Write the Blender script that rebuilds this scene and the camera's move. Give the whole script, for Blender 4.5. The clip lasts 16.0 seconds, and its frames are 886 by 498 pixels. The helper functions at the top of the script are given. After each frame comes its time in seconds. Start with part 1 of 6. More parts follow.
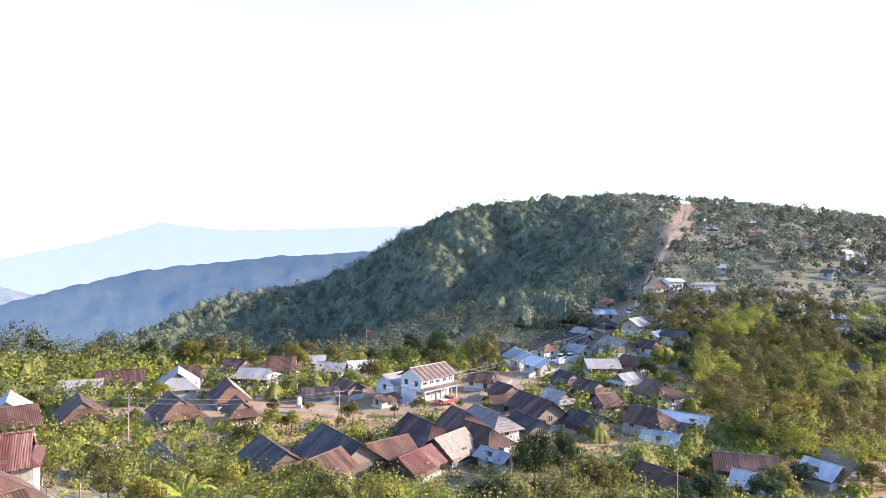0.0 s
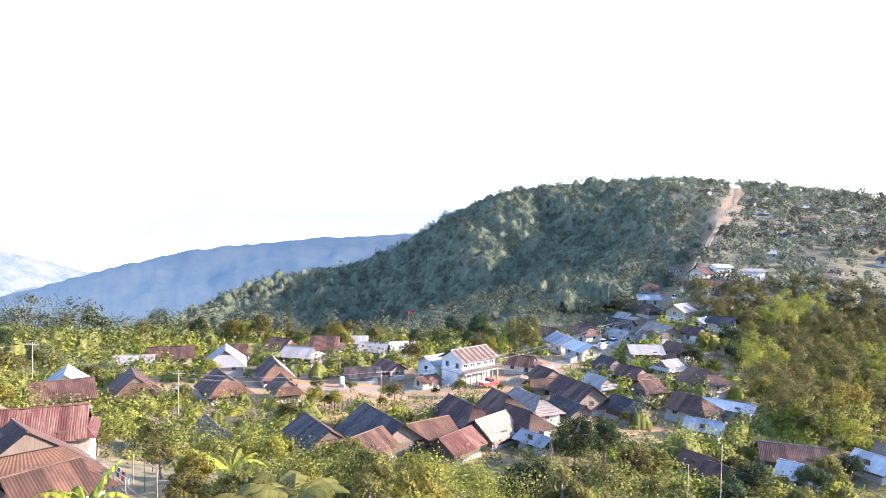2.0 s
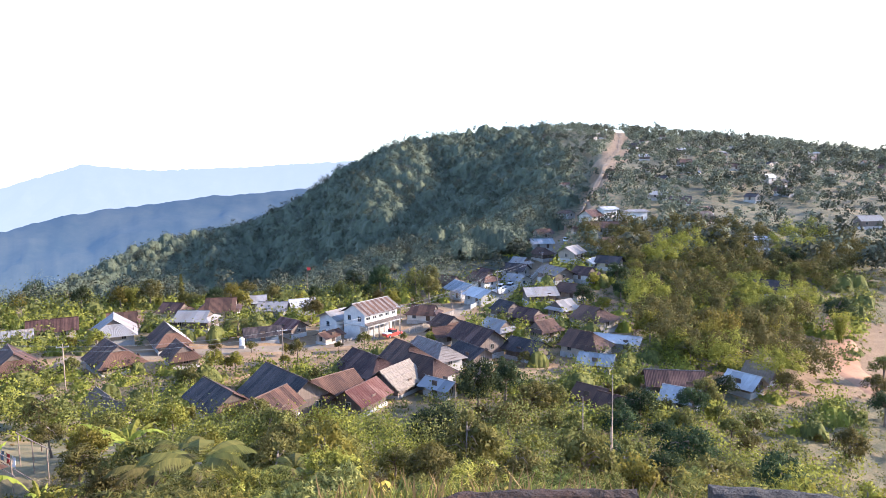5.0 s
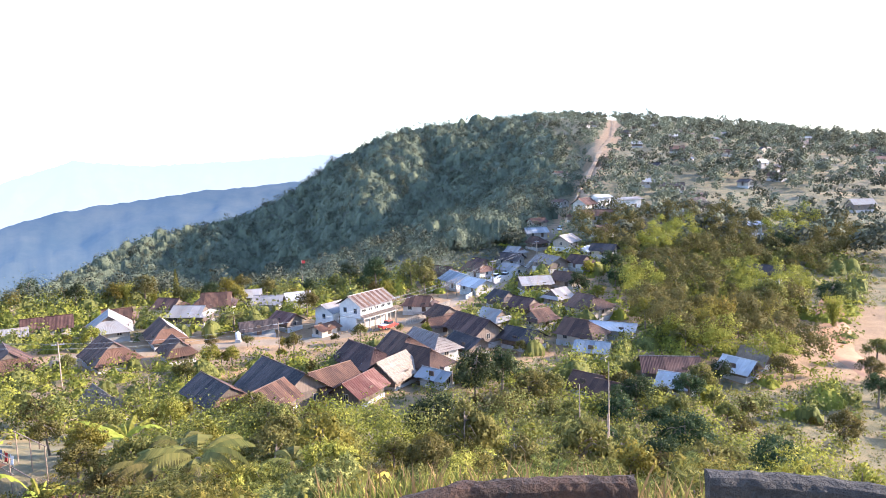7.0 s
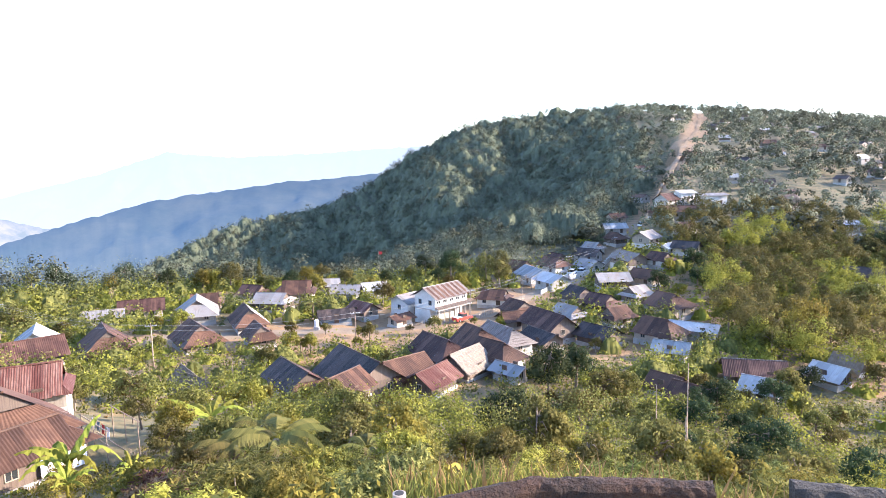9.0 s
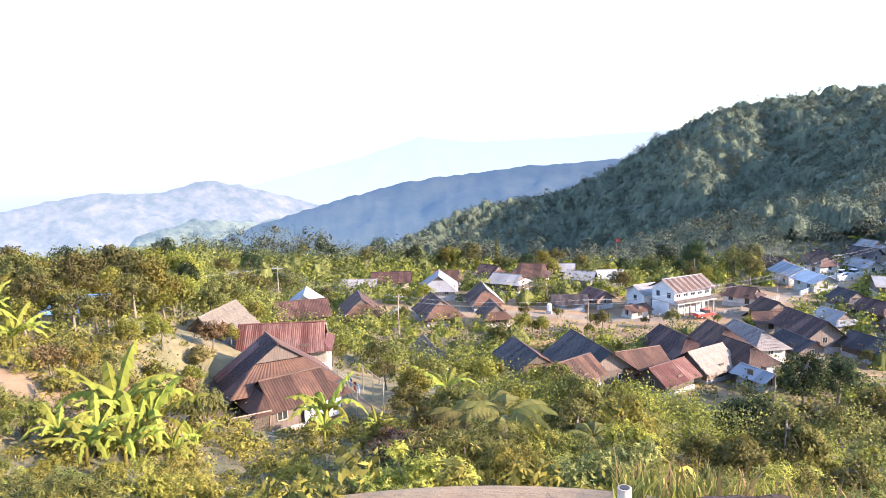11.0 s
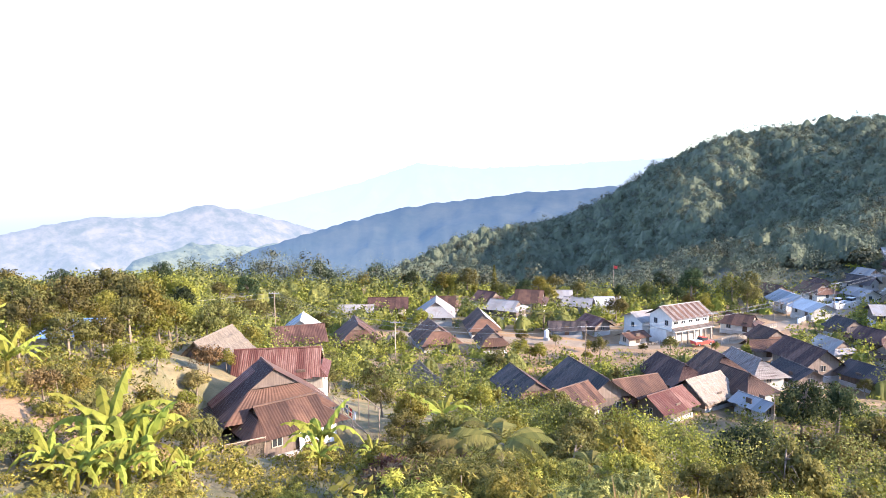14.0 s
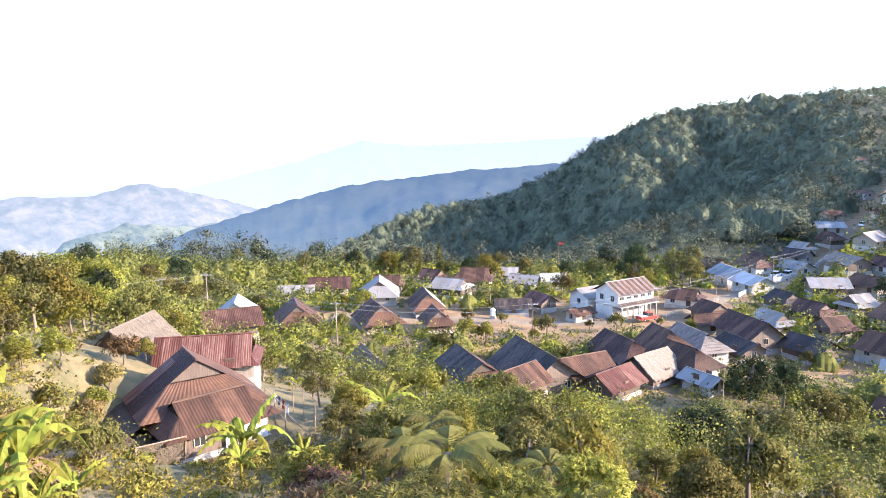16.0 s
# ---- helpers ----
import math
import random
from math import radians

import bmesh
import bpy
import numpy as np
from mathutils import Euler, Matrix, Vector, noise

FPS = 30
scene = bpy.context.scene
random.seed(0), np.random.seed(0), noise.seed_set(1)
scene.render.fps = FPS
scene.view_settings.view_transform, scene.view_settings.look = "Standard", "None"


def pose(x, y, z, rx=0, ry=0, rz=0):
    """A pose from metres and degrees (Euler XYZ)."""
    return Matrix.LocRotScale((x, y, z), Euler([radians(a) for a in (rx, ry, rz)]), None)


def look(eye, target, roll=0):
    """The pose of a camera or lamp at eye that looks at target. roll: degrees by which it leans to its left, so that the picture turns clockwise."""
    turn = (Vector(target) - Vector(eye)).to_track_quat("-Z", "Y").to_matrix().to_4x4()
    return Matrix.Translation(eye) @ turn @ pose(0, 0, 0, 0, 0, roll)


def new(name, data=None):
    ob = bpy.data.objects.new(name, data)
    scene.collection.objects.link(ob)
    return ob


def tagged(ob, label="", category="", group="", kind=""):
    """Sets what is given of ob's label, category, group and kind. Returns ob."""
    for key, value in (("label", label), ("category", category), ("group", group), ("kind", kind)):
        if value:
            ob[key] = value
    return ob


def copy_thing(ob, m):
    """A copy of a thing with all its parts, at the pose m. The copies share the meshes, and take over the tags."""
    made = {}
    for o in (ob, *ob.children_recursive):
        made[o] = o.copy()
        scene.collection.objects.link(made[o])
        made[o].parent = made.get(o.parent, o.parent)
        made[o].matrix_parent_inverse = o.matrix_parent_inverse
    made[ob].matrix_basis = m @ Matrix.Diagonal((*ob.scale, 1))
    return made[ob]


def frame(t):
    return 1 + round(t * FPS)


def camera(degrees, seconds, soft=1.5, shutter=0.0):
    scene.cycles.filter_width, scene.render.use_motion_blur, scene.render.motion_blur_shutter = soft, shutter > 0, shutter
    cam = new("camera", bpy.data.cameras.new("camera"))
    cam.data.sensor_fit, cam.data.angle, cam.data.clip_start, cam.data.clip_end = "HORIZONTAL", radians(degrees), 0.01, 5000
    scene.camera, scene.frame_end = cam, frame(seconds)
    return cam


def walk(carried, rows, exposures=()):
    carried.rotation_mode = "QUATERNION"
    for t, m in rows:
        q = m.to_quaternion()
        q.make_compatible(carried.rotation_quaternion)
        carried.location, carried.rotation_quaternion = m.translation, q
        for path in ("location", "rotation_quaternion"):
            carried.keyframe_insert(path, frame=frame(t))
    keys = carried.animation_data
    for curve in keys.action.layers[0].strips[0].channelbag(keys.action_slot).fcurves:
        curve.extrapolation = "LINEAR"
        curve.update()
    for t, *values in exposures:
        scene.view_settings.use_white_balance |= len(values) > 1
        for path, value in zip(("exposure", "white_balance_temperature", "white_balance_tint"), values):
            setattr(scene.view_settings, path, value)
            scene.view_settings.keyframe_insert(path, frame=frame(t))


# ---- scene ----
# The camera stands on a knoll above the village and pans; at the end it leans in over the rim.
cam = camera(66.2, 16.0, soft=0.5)
ROWS = [
    (0.0, 0, 0, 35.0, -0.00, -1.00, -1.00),
    (0.5, 0, 0, 35.0, 2.19, -0.59, -1.50),
    (1.0, 0, 0, 35.0, 2.99, -0.91, -1.75),
    (1.5, 0, 0, 35.0, 3.58, -1.65, -1.73),
    (2.0, 0, 0, 35.0, 3.57, -2.52, -1.45),
    (2.5, 0, 0, 35.0, 2.12, -3.21, -1.12),
    (3.0, 0, 0, 35.0, 0.48, -3.81, 0.19),
    (3.5, 0, 0, 35.0, -1.00, -4.29, 0.43),
    (4.0, 0, 0, 35.0, -3.19, -5.03, 0.33),
    (4.5, 0, 0, 35.0, -4.71, -5.95, 0.12),
    (7.0, 0, 0, 35.0, -5.78, -7.31, 1.49),
    (7.5, 0, 0, 35.0, -3.98, -7.75, 2.28),
    (8.0, 0, 0, 35.0, -2.62, -7.61, 2.45),
    (10.5, 0, 0, 35.0, 13.74, -8.74, 0.44),
    (11.0, 0, 0, 35.0, 20.61, -8.65, 1.01),
    (11.5, 0, 0, 35.0, 25.47, -8.47, -0.15),
    (12.0, 0, 0, 35.0, 28.02, -7.83, 0.20),
    (12.5, 0, 0, 35.0, 25.67, -7.52, 0.18),
    (13.0, 0, 0, 35.0, 22.50, -7.21, 0.49),
    (13.5, 0, 0, 35.0, 21.41, -6.65, 0.99),
    (14.0, 0, 0, 35.0, 20.45, -6.48, 0.62),
    (14.5, 0, 0, 35.0, 19.19, -7.14, 0.36),
    (15.0, 0, 0, 35.0, 18.06, -7.93, 0.34),
    (15.5, 0, 0, 35.0, 16.99, -8.27, 0.32),
    (15.7, 0, 0, 35.0, 16.5, -8.33, 0.4),
    (16.0, -1.2, 4.4, 34.3, 15.78, -8.38, 0.62),
]
EXPOSURES = [(0.0, 2.23, 5850, 20), (1.0, 2.53, 5850, 20), (2.0, 2.58, 5850, 20), (2.6, 2.48, 5800, 20), (3.2, 2.08, 5650, 20), (4.5, 2.03, 5650, 20), (7.0, 2.42, 5850, 20), (16.0, 2.4, 5950, 20)]
walk(cam, [(t, pose(x, y, z, 90 + pitch, roll, yaw)) for t, x, y, z, yaw, pitch, roll in ROWS], EXPOSURES)

# ---- light ----
SUN_AZ, SUN_EL = -88.0, 22.0  # degrees to the left of ahead, degrees up
SUN_WAY = Vector((-math.sin(radians(SUN_AZ)) * math.cos(radians(SUN_EL)), math.cos(radians(SUN_AZ)) * math.cos(radians(SUN_EL)), math.sin(radians(SUN_EL))))
world = bpy.data.worlds.new("world")
scene.world = world
world.use_nodes = True
wt = world.node_tree
sky = wt.nodes.new("ShaderNodeTexSky")
sky.sky_type, sky.sun_disc = "NISHITA", False
sky.sun_elevation, sky.sun_rotation = radians(SUN_EL), radians(-SUN_AZ)
sky.altitude, sky.air_density, sky.dust_density, sky.ozone_density = 900, 1.0, 0.8, 1.0
pale = wt.nodes.new("ShaderNodeHueSaturation")  # thin winter haze takes colour out of the sky
pale.inputs["Saturation"].default_value = 1.0
wt.links.new(sky.outputs[0], pale.inputs["Color"])
wt.links.new(pale.outputs[0], wt.nodes["Background"].inputs[0])
wt.nodes["Background"].inputs[1].default_value = 0.15
sun = new("sun", bpy.data.lights.new("sun", "SUN"))
sun.data.energy, sun.data.angle, sun.data.color = 3.5, radians(0.6), (1.0, 0.82, 0.58)
sun.matrix_world = look((0, 0, 200), Vector((0, 0, 200)) - SUN_WAY)

def crest(points, flat, left, right, divide=None):
    """A ridge along points (x, y, z): level for flat metres to each side, then falling by the slopes left and right of it (or of a dividing line x by y)."""
    return np.array(points, float), flat, left, right, divide


RIDGES = [
    # the knoll under the viewpoint and its arm to the west
    crest([(6, -40, 36), (0, -6, 33.4), (0, 0.5, 33.2)], 2.6, 1.0, 1.0),
    crest([(6, -40, 30), (0, -6, 27.5), (0, 0, 26.6)], 8.0, 0.46, 0.46),
    crest([(-20, -20, 34), (-45, 14, 24.5), (-70, 50, 19), (-95, 90, 11), (-130, 130, 6)], 8.0, 0.34, 0.42),
    crest([(-10, 8, 25), (-18, 26, 17.5), (-26, 46, 9.5), (-30, 75, 2)], 7.0, 0.3, 0.3),
    # the saddle with the village and its road
    crest([(-125, 120, 4), (-75, 135, 1), (-30, 140, 0), (10, 150, 0), (48, 206, -1), (80, 272, 7)], 46.0, 0.34, 0.10),
    crest([(20, 70, 0), (70, 110, -2), (125, 175, -1), (150, 250, 2)], 42.0, 0.2, 0.15),
    # the wooded hill: its spur to the village, its skyline to the west and to the east
    crest([(80, 272, 7), (128, 390, 26), (165, 540, 52), (190, 700, 76), (186, 745, 80), (290, 745, 75), (347, 743, 65), (405, 735, 56), (470, 710, 47),
           (533, 664, 34), (640, 560, 14)], 14.0, 0.44, 0.14,
          ((150, 30), (272, 80), (390, 128), (540, 165), (700, 190), (745, 186), (1000, 186))),
]
# the western face of the hill: its skyline by x as (x, y, height)
WEST_FACE = np.array([(-460, 380, -220), (-345, 450, -143), (-292, 525, -78), (-252, 594, -50), (-220, 660, -31), (-131, 704, -15), (-86, 723, 6), (-38, 743, 38.5), (9, 748, 61), (73, 746, 75), (133, 743, 78), (186, 745, 79), (320, 745, 20)], float)


def west_face(x, y):
    """A long slope that falls from the skyline towards the viewer, with gullies running down it."""
    top, back = np.interp(x, WEST_FACE[:, 0], WEST_FACE[:, 2]), np.interp(x, WEST_FACE[:, 0], WEST_FACE[:, 1])
    run = back - y
    gully = 7 * np.sin(x * 0.045 + 0.012 * run + 0.8 * np.sin(run * 0.017)) + 3.5 * np.sin(x * 0.11 - 0.02 * run)
    return top - np.where(run > 0, 0.30, -0.5) * run + gully * np.clip(run / 90, 0, 1)



def ground(x, y):
    """The height of the ground, by numpy, at points of the plan."""
    x, y = np.asarray(x, float), np.asarray(y, float)
    r = np.hypot(x, y)
    rises = [-60 - 0.22 * np.maximum(0, r - 150) + 0 * x]
    for pts, flat, left, right, divide in RIDGES:
        high = np.full(x.shape, -1e9)
        legs = [(a, b - a) for a, b in zip(pts[:-1], pts[1:])]
        on_left = [d[0] * (y - a[1]) - d[1] * (x - a[0]) > 0 for a, d in legs]
        steep = max(left, right)
        for k, (a, d) in enumerate(legs):
            v = ((x - a[0]) * d[0] + (y - a[1]) * d[1]) / (d[0] ** 2 + d[1] ** 2)
            u = np.clip(v, 0, 1)
            away = np.hypot(x - a[0] - u * d[0], y - a[1] - u * d[1])
            side = np.where(on_left[k], left, right)
            before = np.where(on_left[k] == on_left[k - 1], side, steep) if k else steep
            after = np.where(on_left[k] == on_left[k + 1], side, steep) if k + 1 < len(legs) else steep
            side = np.where(v < 0, before, np.where(v > 1, after, side))
            if divide:
                side = np.where(x > np.interp(y, *zip(*divide)), right, left)
            drop = (np.sqrt(np.maximum(0, away - flat) ** 2 + 16) - 4) * side
            high = np.maximum(high, a[2] + u * d[2] - drop)
        rises.append(high)
    rises.append(west_face(x, y))
    rises = np.stack(rises)
    top = rises.max(0)
    h = top + 1.5 * np.log(np.exp((rises - top) / 1.5).sum(0)) - 0.5
    yard = np.clip((12.5 - np.hypot(x + 30.5, y - 45.5)) / 4, 0, 1)  # the levelled yard of the near house
    h = h * (1 - yard) + np.minimum(h, 12.2) * yard
    near = np.clip(r / 60, 0.08, 1)
    rough = 0.45 * np.sin(0.11 * x + 1.7 * np.sin(0.06 * y)) + 0.35 * np.sin(0.19 * y - 0.07 * x + 2) + 0.2 * np.sin(0.37 * x + 0.23 * y) * np.sin(0.31 * y - 0.2 * x)
    return np.maximum(h, -900) + rough * near * 0.8

# ---- materials ----
def node_material(name):
    m = bpy.data.materials.new(name)
    m.use_nodes = True
    nt = m.node_tree
    return m, nt, nt.nodes["Principled BSDF"], nt.nodes["Material Output"]


def link(nt, a, b):
    nt.links.new(a, b)


def noise_tex(nt, scale, detail=4.0, rough=0.6, coords=None, stretch=None):
    tex = nt.nodes.new("ShaderNodeTexNoise")
    tex.inputs["Scale"].default_value, tex.inputs["Detail"].default_value, tex.inputs["Roughness"].default_value = scale, detail, rough
    if coords is None:
        coords = nt.nodes.new("ShaderNodeTexCoord").outputs["Object"]
    if stretch:
        mp = nt.nodes.new("ShaderNodeMapping")
        mp.inputs["Scale"].default_value = stretch
        link(nt, coords, mp.inputs[0])
        coords = mp.outputs[0]
    link(nt, coords, tex.inputs["Vector"])
    return tex.outputs["Fac"]


def ramp(nt, fac, stops):
    r = nt.nodes.new("ShaderNodeValToRGB")
    els = r.color_ramp.elements
    while len(els) < len(stops):
        els.new(0.5)
    for e, (p, c) in zip(els, stops):
        e.position, e.color = p, (*c, 1)
    link(nt, fac, r.inputs[0])
    return r.outputs[0]


def mix(nt, fac, a, b, mode="MIX"):
    n = nt.nodes.new("ShaderNodeMix")
    n.data_type, n.blend_type = "RGBA", mode
    for sock, v in ((n.inputs[0], fac), (n.inputs[6], a), (n.inputs[7], b)):
        if isinstance(v, (int, float)):
            sock.default_value = v
        elif isinstance(v, tuple):
            sock.default_value = (*v, 1)
        else:
            link(nt, v, sock)
    return n.outputs[2]


def math_node(nt, op, a, b=0.0):
    n = nt.nodes.new("ShaderNodeMath")
    n.operation = op
    for sock, v in ((n.inputs[0], a), (n.inputs[1], b)):
        if isinstance(v, (int, float)):
            sock.default_value = v
        else:
            link(nt, v, sock)
    return n.outputs[0]


def bump(nt, bsdf, height, strength, distance):
    b = nt.nodes.new("ShaderNodeBump")
    b.inputs["Strength"].default_value, b.inputs["Distance"].default_value = strength, distance
    link(nt, height, b.inputs["Height"])
    link(nt, b.outputs[0], bsdf.inputs["Normal"])


def world_coords(nt):
    return nt.nodes.new("ShaderNodeNewGeometry").outputs["Position"]


def varied(name, dark, light, scale=2.0, fine=18.0, rough=0.85, metal=0.0, relief=0.3, depth=0.02, stretch=None, shift=0.25, worldly=False):
    """A surface of two colours, mixed by coarse and fine noise, a little different on every object."""
    m, nt, bsdf, _ = node_material(name)
    co = world_coords(nt) if worldly else None
    a, b = noise_tex(nt, scale, 5, 0.65, co, stretch), noise_tex(nt, fine, 4, 0.7, co, stretch)
    mid = tuple((p + q) / 2 for p, q in zip(dark, light))
    col = ramp(nt, math_node(nt, "ADD", math_node(nt, "MULTIPLY", a, 0.65), math_node(nt, "MULTIPLY", b, 0.35)), [(0.32, dark), (0.5, mid), (0.68, light)])
    rnd = nt.nodes.new("ShaderNodeObjectInfo").outputs["Random"]
    hsv = nt.nodes.new("ShaderNodeHueSaturation")
    link(nt, col, hsv.inputs["Color"])
    link(nt, math_node(nt, "ADD", math_node(nt, "MULTIPLY", rnd, shift * 2), 1 - shift), hsv.inputs["Value"])
    link(nt, hsv.outputs[0], bsdf.inputs["Base Color"])
    bsdf.inputs["Roughness"].default_value, bsdf.inputs["Metallic"].default_value = rough, metal
    bump(nt, bsdf, b, relief, depth)
    return m


def foliage(name, dark, light, glow, through_light=0.35, hue=0.5, single=0.26):
    """Leaves: two greens shared out leaf by leaf, letting light through."""
    m, nt, bsdf, out = node_material(name)
    geo = nt.nodes.new("ShaderNodeNewGeometry")
    island = geo.outputs["Random Per Island"]
    clump = noise_tex(nt, 0.3, 4, 0.72, geo.outputs["Position"])
    f = math_node(nt, "ADD", math_node(nt, "MULTIPLY", island, single), math_node(nt, "MULTIPLY", clump, 1.04 - single))
    col = ramp(nt, f, [(0.2, dark), (0.62, light), (0.9, glow)])
    rnd = nt.nodes.new("ShaderNodeObjectInfo").outputs["Random"]
    hsv = nt.nodes.new("ShaderNodeHueSaturation")
    link(nt, col, hsv.inputs["Color"])
    link(nt, math_node(nt, "ADD", math_node(nt, "MULTIPLY", rnd, 0.05), hue - 0.025), hsv.inputs["Hue"])
    link(nt, math_node(nt, "ADD", math_node(nt, "MULTIPLY", rnd, 0.4), 0.66), hsv.inputs["Value"])
    link(nt, hsv.outputs[0], bsdf.inputs["Base Color"])
    bsdf.inputs["Roughness"].default_value = 0.75
    bsdf.inputs["Specular IOR Level"].default_value = 0.08
    tr = nt.nodes.new("ShaderNodeBsdfTranslucent")
    link(nt, hsv.outputs[0], tr.inputs[0])
    mx = nt.nodes.new("ShaderNodeMixShader")
    mx.inputs[0].default_value = through_light
    link(nt, bsdf.outputs[0], mx.inputs[1])
    link(nt, tr.outputs[0], mx.inputs[2])
    link(nt, mx.outputs[0], out.inputs[0])
    return m


def rusty(name, paint, rust, amount=0.5, rough=0.6, stripe=0.35):
    """Painted corrugated tin, rusting in streaks that run down the slope (the sheet's own y)."""
    m, nt, bsdf, _ = node_material(name)
    co = nt.nodes.new("ShaderNodeTexCoord").outputs["Object"]
    obj = nt.nodes.new("ShaderNodeObjectInfo")
    add = nt.nodes.new("ShaderNodeVectorMath")
    add.operation = "ADD"
    link(nt, co, add.inputs[0])
    link(nt, obj.outputs["Location"], add.inputs[1])
    streak = noise_tex(nt, 1.0, 6, 0.7, add.outputs[0], (7.0, 0.5, 0.5))
    patch = noise_tex(nt, 0.45, 5, 0.65, add.outputs[0])
    f = math_node(nt, "ADD", math_node(nt, "MULTIPLY", streak, stripe), math_node(nt, "MULTIPLY", patch, 1 - stripe))
    f = math_node(nt, "ADD", f, amount - 0.5)
    f = math_node(nt, "ADD", f, math_node(nt, "MULTIPLY", math_node(nt, "SUBTRACT", obj.outputs["Random"], 0.5), 0.12))
    mid = tuple((p * 0.5 + q * 0.5) for p, q in zip(paint, rust))
    col = ramp(nt, f, [(0.40, paint), (0.52, mid), (0.64, rust)])
    col = mix(nt, 0.25, col, ramp(nt, noise_tex(nt, 9.0, 4, 0.7, add.outputs[0]), [(0.3, (0.55, 0.5, 0.47)), (0.7, (1.2, 1.15, 1.1))]), "MULTIPLY")
    hsv = nt.nodes.new("ShaderNodeHueSaturation")
    link(nt, col, hsv.inputs["Color"])
    link(nt, math_node(nt, "ADD", math_node(nt, "MULTIPLY", obj.outputs["Random"], 0.5), 0.75), hsv.inputs["Value"])
    link(nt, hsv.outputs[0], bsdf.inputs["Base Color"])
    bsdf.inputs["Roughness"].default_value = rough
    bsdf.inputs["Specular IOR Level"].default_value = 0.2
    bump(nt, bsdf, streak, 0.25, 0.01)
    return m


def ground_material():
    m, nt, bsdf, _ = node_material("hill_ground")
    pos = world_coords(nt)
    big, mid, fine = noise_tex(nt, 0.035, 6, 0.62, pos), noise_tex(nt, 0.35, 5, 0.65, pos), noise_tex(nt, 4.0, 5, 0.75, pos)
    green = ramp(nt, mid, [(0.3, (0.06, 0.06, 0.024)), (0.48, (0.13, 0.11, 0.05)), (0.7, (0.25, 0.18, 0.085))])
    soil = ramp(nt, math_node(nt, "ADD", math_node(nt, "MULTIPLY", mid, 0.6), math_node(nt, "MULTIPLY", fine, 0.4)),
                [(0.3, (0.15, 0.09, 0.045)), (0.55, (0.27, 0.17, 0.085)), (0.75, (0.37, 0.26, 0.14))])
    attr = nt.nodes.new("ShaderNodeAttribute")
    attr.attribute_name = "bare"
    f = math_node(nt, "ADD", attr.outputs["Fac"], math_node(nt, "MULTIPLY", math_node(nt, "SUBTRACT", big, 0.5), 0.9))
    f = math_node(nt, "ADD", f, math_node(nt, "MULTIPLY", math_node(nt, "SUBTRACT", mid, 0.5), 0.8))
    col = mix(nt, ramp(nt, f, [(0.42, (0, 0, 0)), (0.62, (1, 1, 1))]), green, soil)
    wood = nt.nodes.new("ShaderNodeAttribute")
    wood.attribute_name = "wooded"
    # forest floor painted dark so that gaps between trees look shaded
    shaded_litter = ramp(nt, mid, [(0.3, (0.03, 0.036, 0.024)), (0.7, (0.075, 0.08, 0.045))])
    col = mix(nt, wood.outputs["Fac"], col, shaded_litter)
    link(nt, col, bsdf.inputs["Base Color"])
    bsdf.inputs["Roughness"].default_value = 0.95
    bump(nt, bsdf, math_node(nt, "ADD", mid, fine), 0.6, 0.15)
    return m


def far_haze_paint(name, dark, light, haze, low_haze_glow, bottom, top, clear):
    """Wooded slopes kilometres off, showing through by a share, clear; the haze over them is painted as emission,
    brighter down in the valley.
    """
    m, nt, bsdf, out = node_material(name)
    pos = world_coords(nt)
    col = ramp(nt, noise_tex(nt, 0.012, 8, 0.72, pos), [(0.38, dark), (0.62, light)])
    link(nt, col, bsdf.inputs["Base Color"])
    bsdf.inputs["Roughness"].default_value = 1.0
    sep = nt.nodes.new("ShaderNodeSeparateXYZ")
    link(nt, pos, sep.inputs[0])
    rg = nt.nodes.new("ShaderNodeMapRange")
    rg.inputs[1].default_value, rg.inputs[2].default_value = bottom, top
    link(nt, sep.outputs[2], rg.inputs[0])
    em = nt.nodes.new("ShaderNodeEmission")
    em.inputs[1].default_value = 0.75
    link(nt, mix(nt, rg.outputs[0], low_haze_glow, haze), em.inputs[0])
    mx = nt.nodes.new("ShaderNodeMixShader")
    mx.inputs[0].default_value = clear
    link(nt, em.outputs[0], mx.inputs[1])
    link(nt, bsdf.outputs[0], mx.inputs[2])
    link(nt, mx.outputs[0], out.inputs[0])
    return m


def haze_glow_material():
    """A glow that stands in for bright air over the plain: thick at the bottom, thinning away upwards."""
    m, nt, bsdf, out = node_material("horizon_haze_glow")
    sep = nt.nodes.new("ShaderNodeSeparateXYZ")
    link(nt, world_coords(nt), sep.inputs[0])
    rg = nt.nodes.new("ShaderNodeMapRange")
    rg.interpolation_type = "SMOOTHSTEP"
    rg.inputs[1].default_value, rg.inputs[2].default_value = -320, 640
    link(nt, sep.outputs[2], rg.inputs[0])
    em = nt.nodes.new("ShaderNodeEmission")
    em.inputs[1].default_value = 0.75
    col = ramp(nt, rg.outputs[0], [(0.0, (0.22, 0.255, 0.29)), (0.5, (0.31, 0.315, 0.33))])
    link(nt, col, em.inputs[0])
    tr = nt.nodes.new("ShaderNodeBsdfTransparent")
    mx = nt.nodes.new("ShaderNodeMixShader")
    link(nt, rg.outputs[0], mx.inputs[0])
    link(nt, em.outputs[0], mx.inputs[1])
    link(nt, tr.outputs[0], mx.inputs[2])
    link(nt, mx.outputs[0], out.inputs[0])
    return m


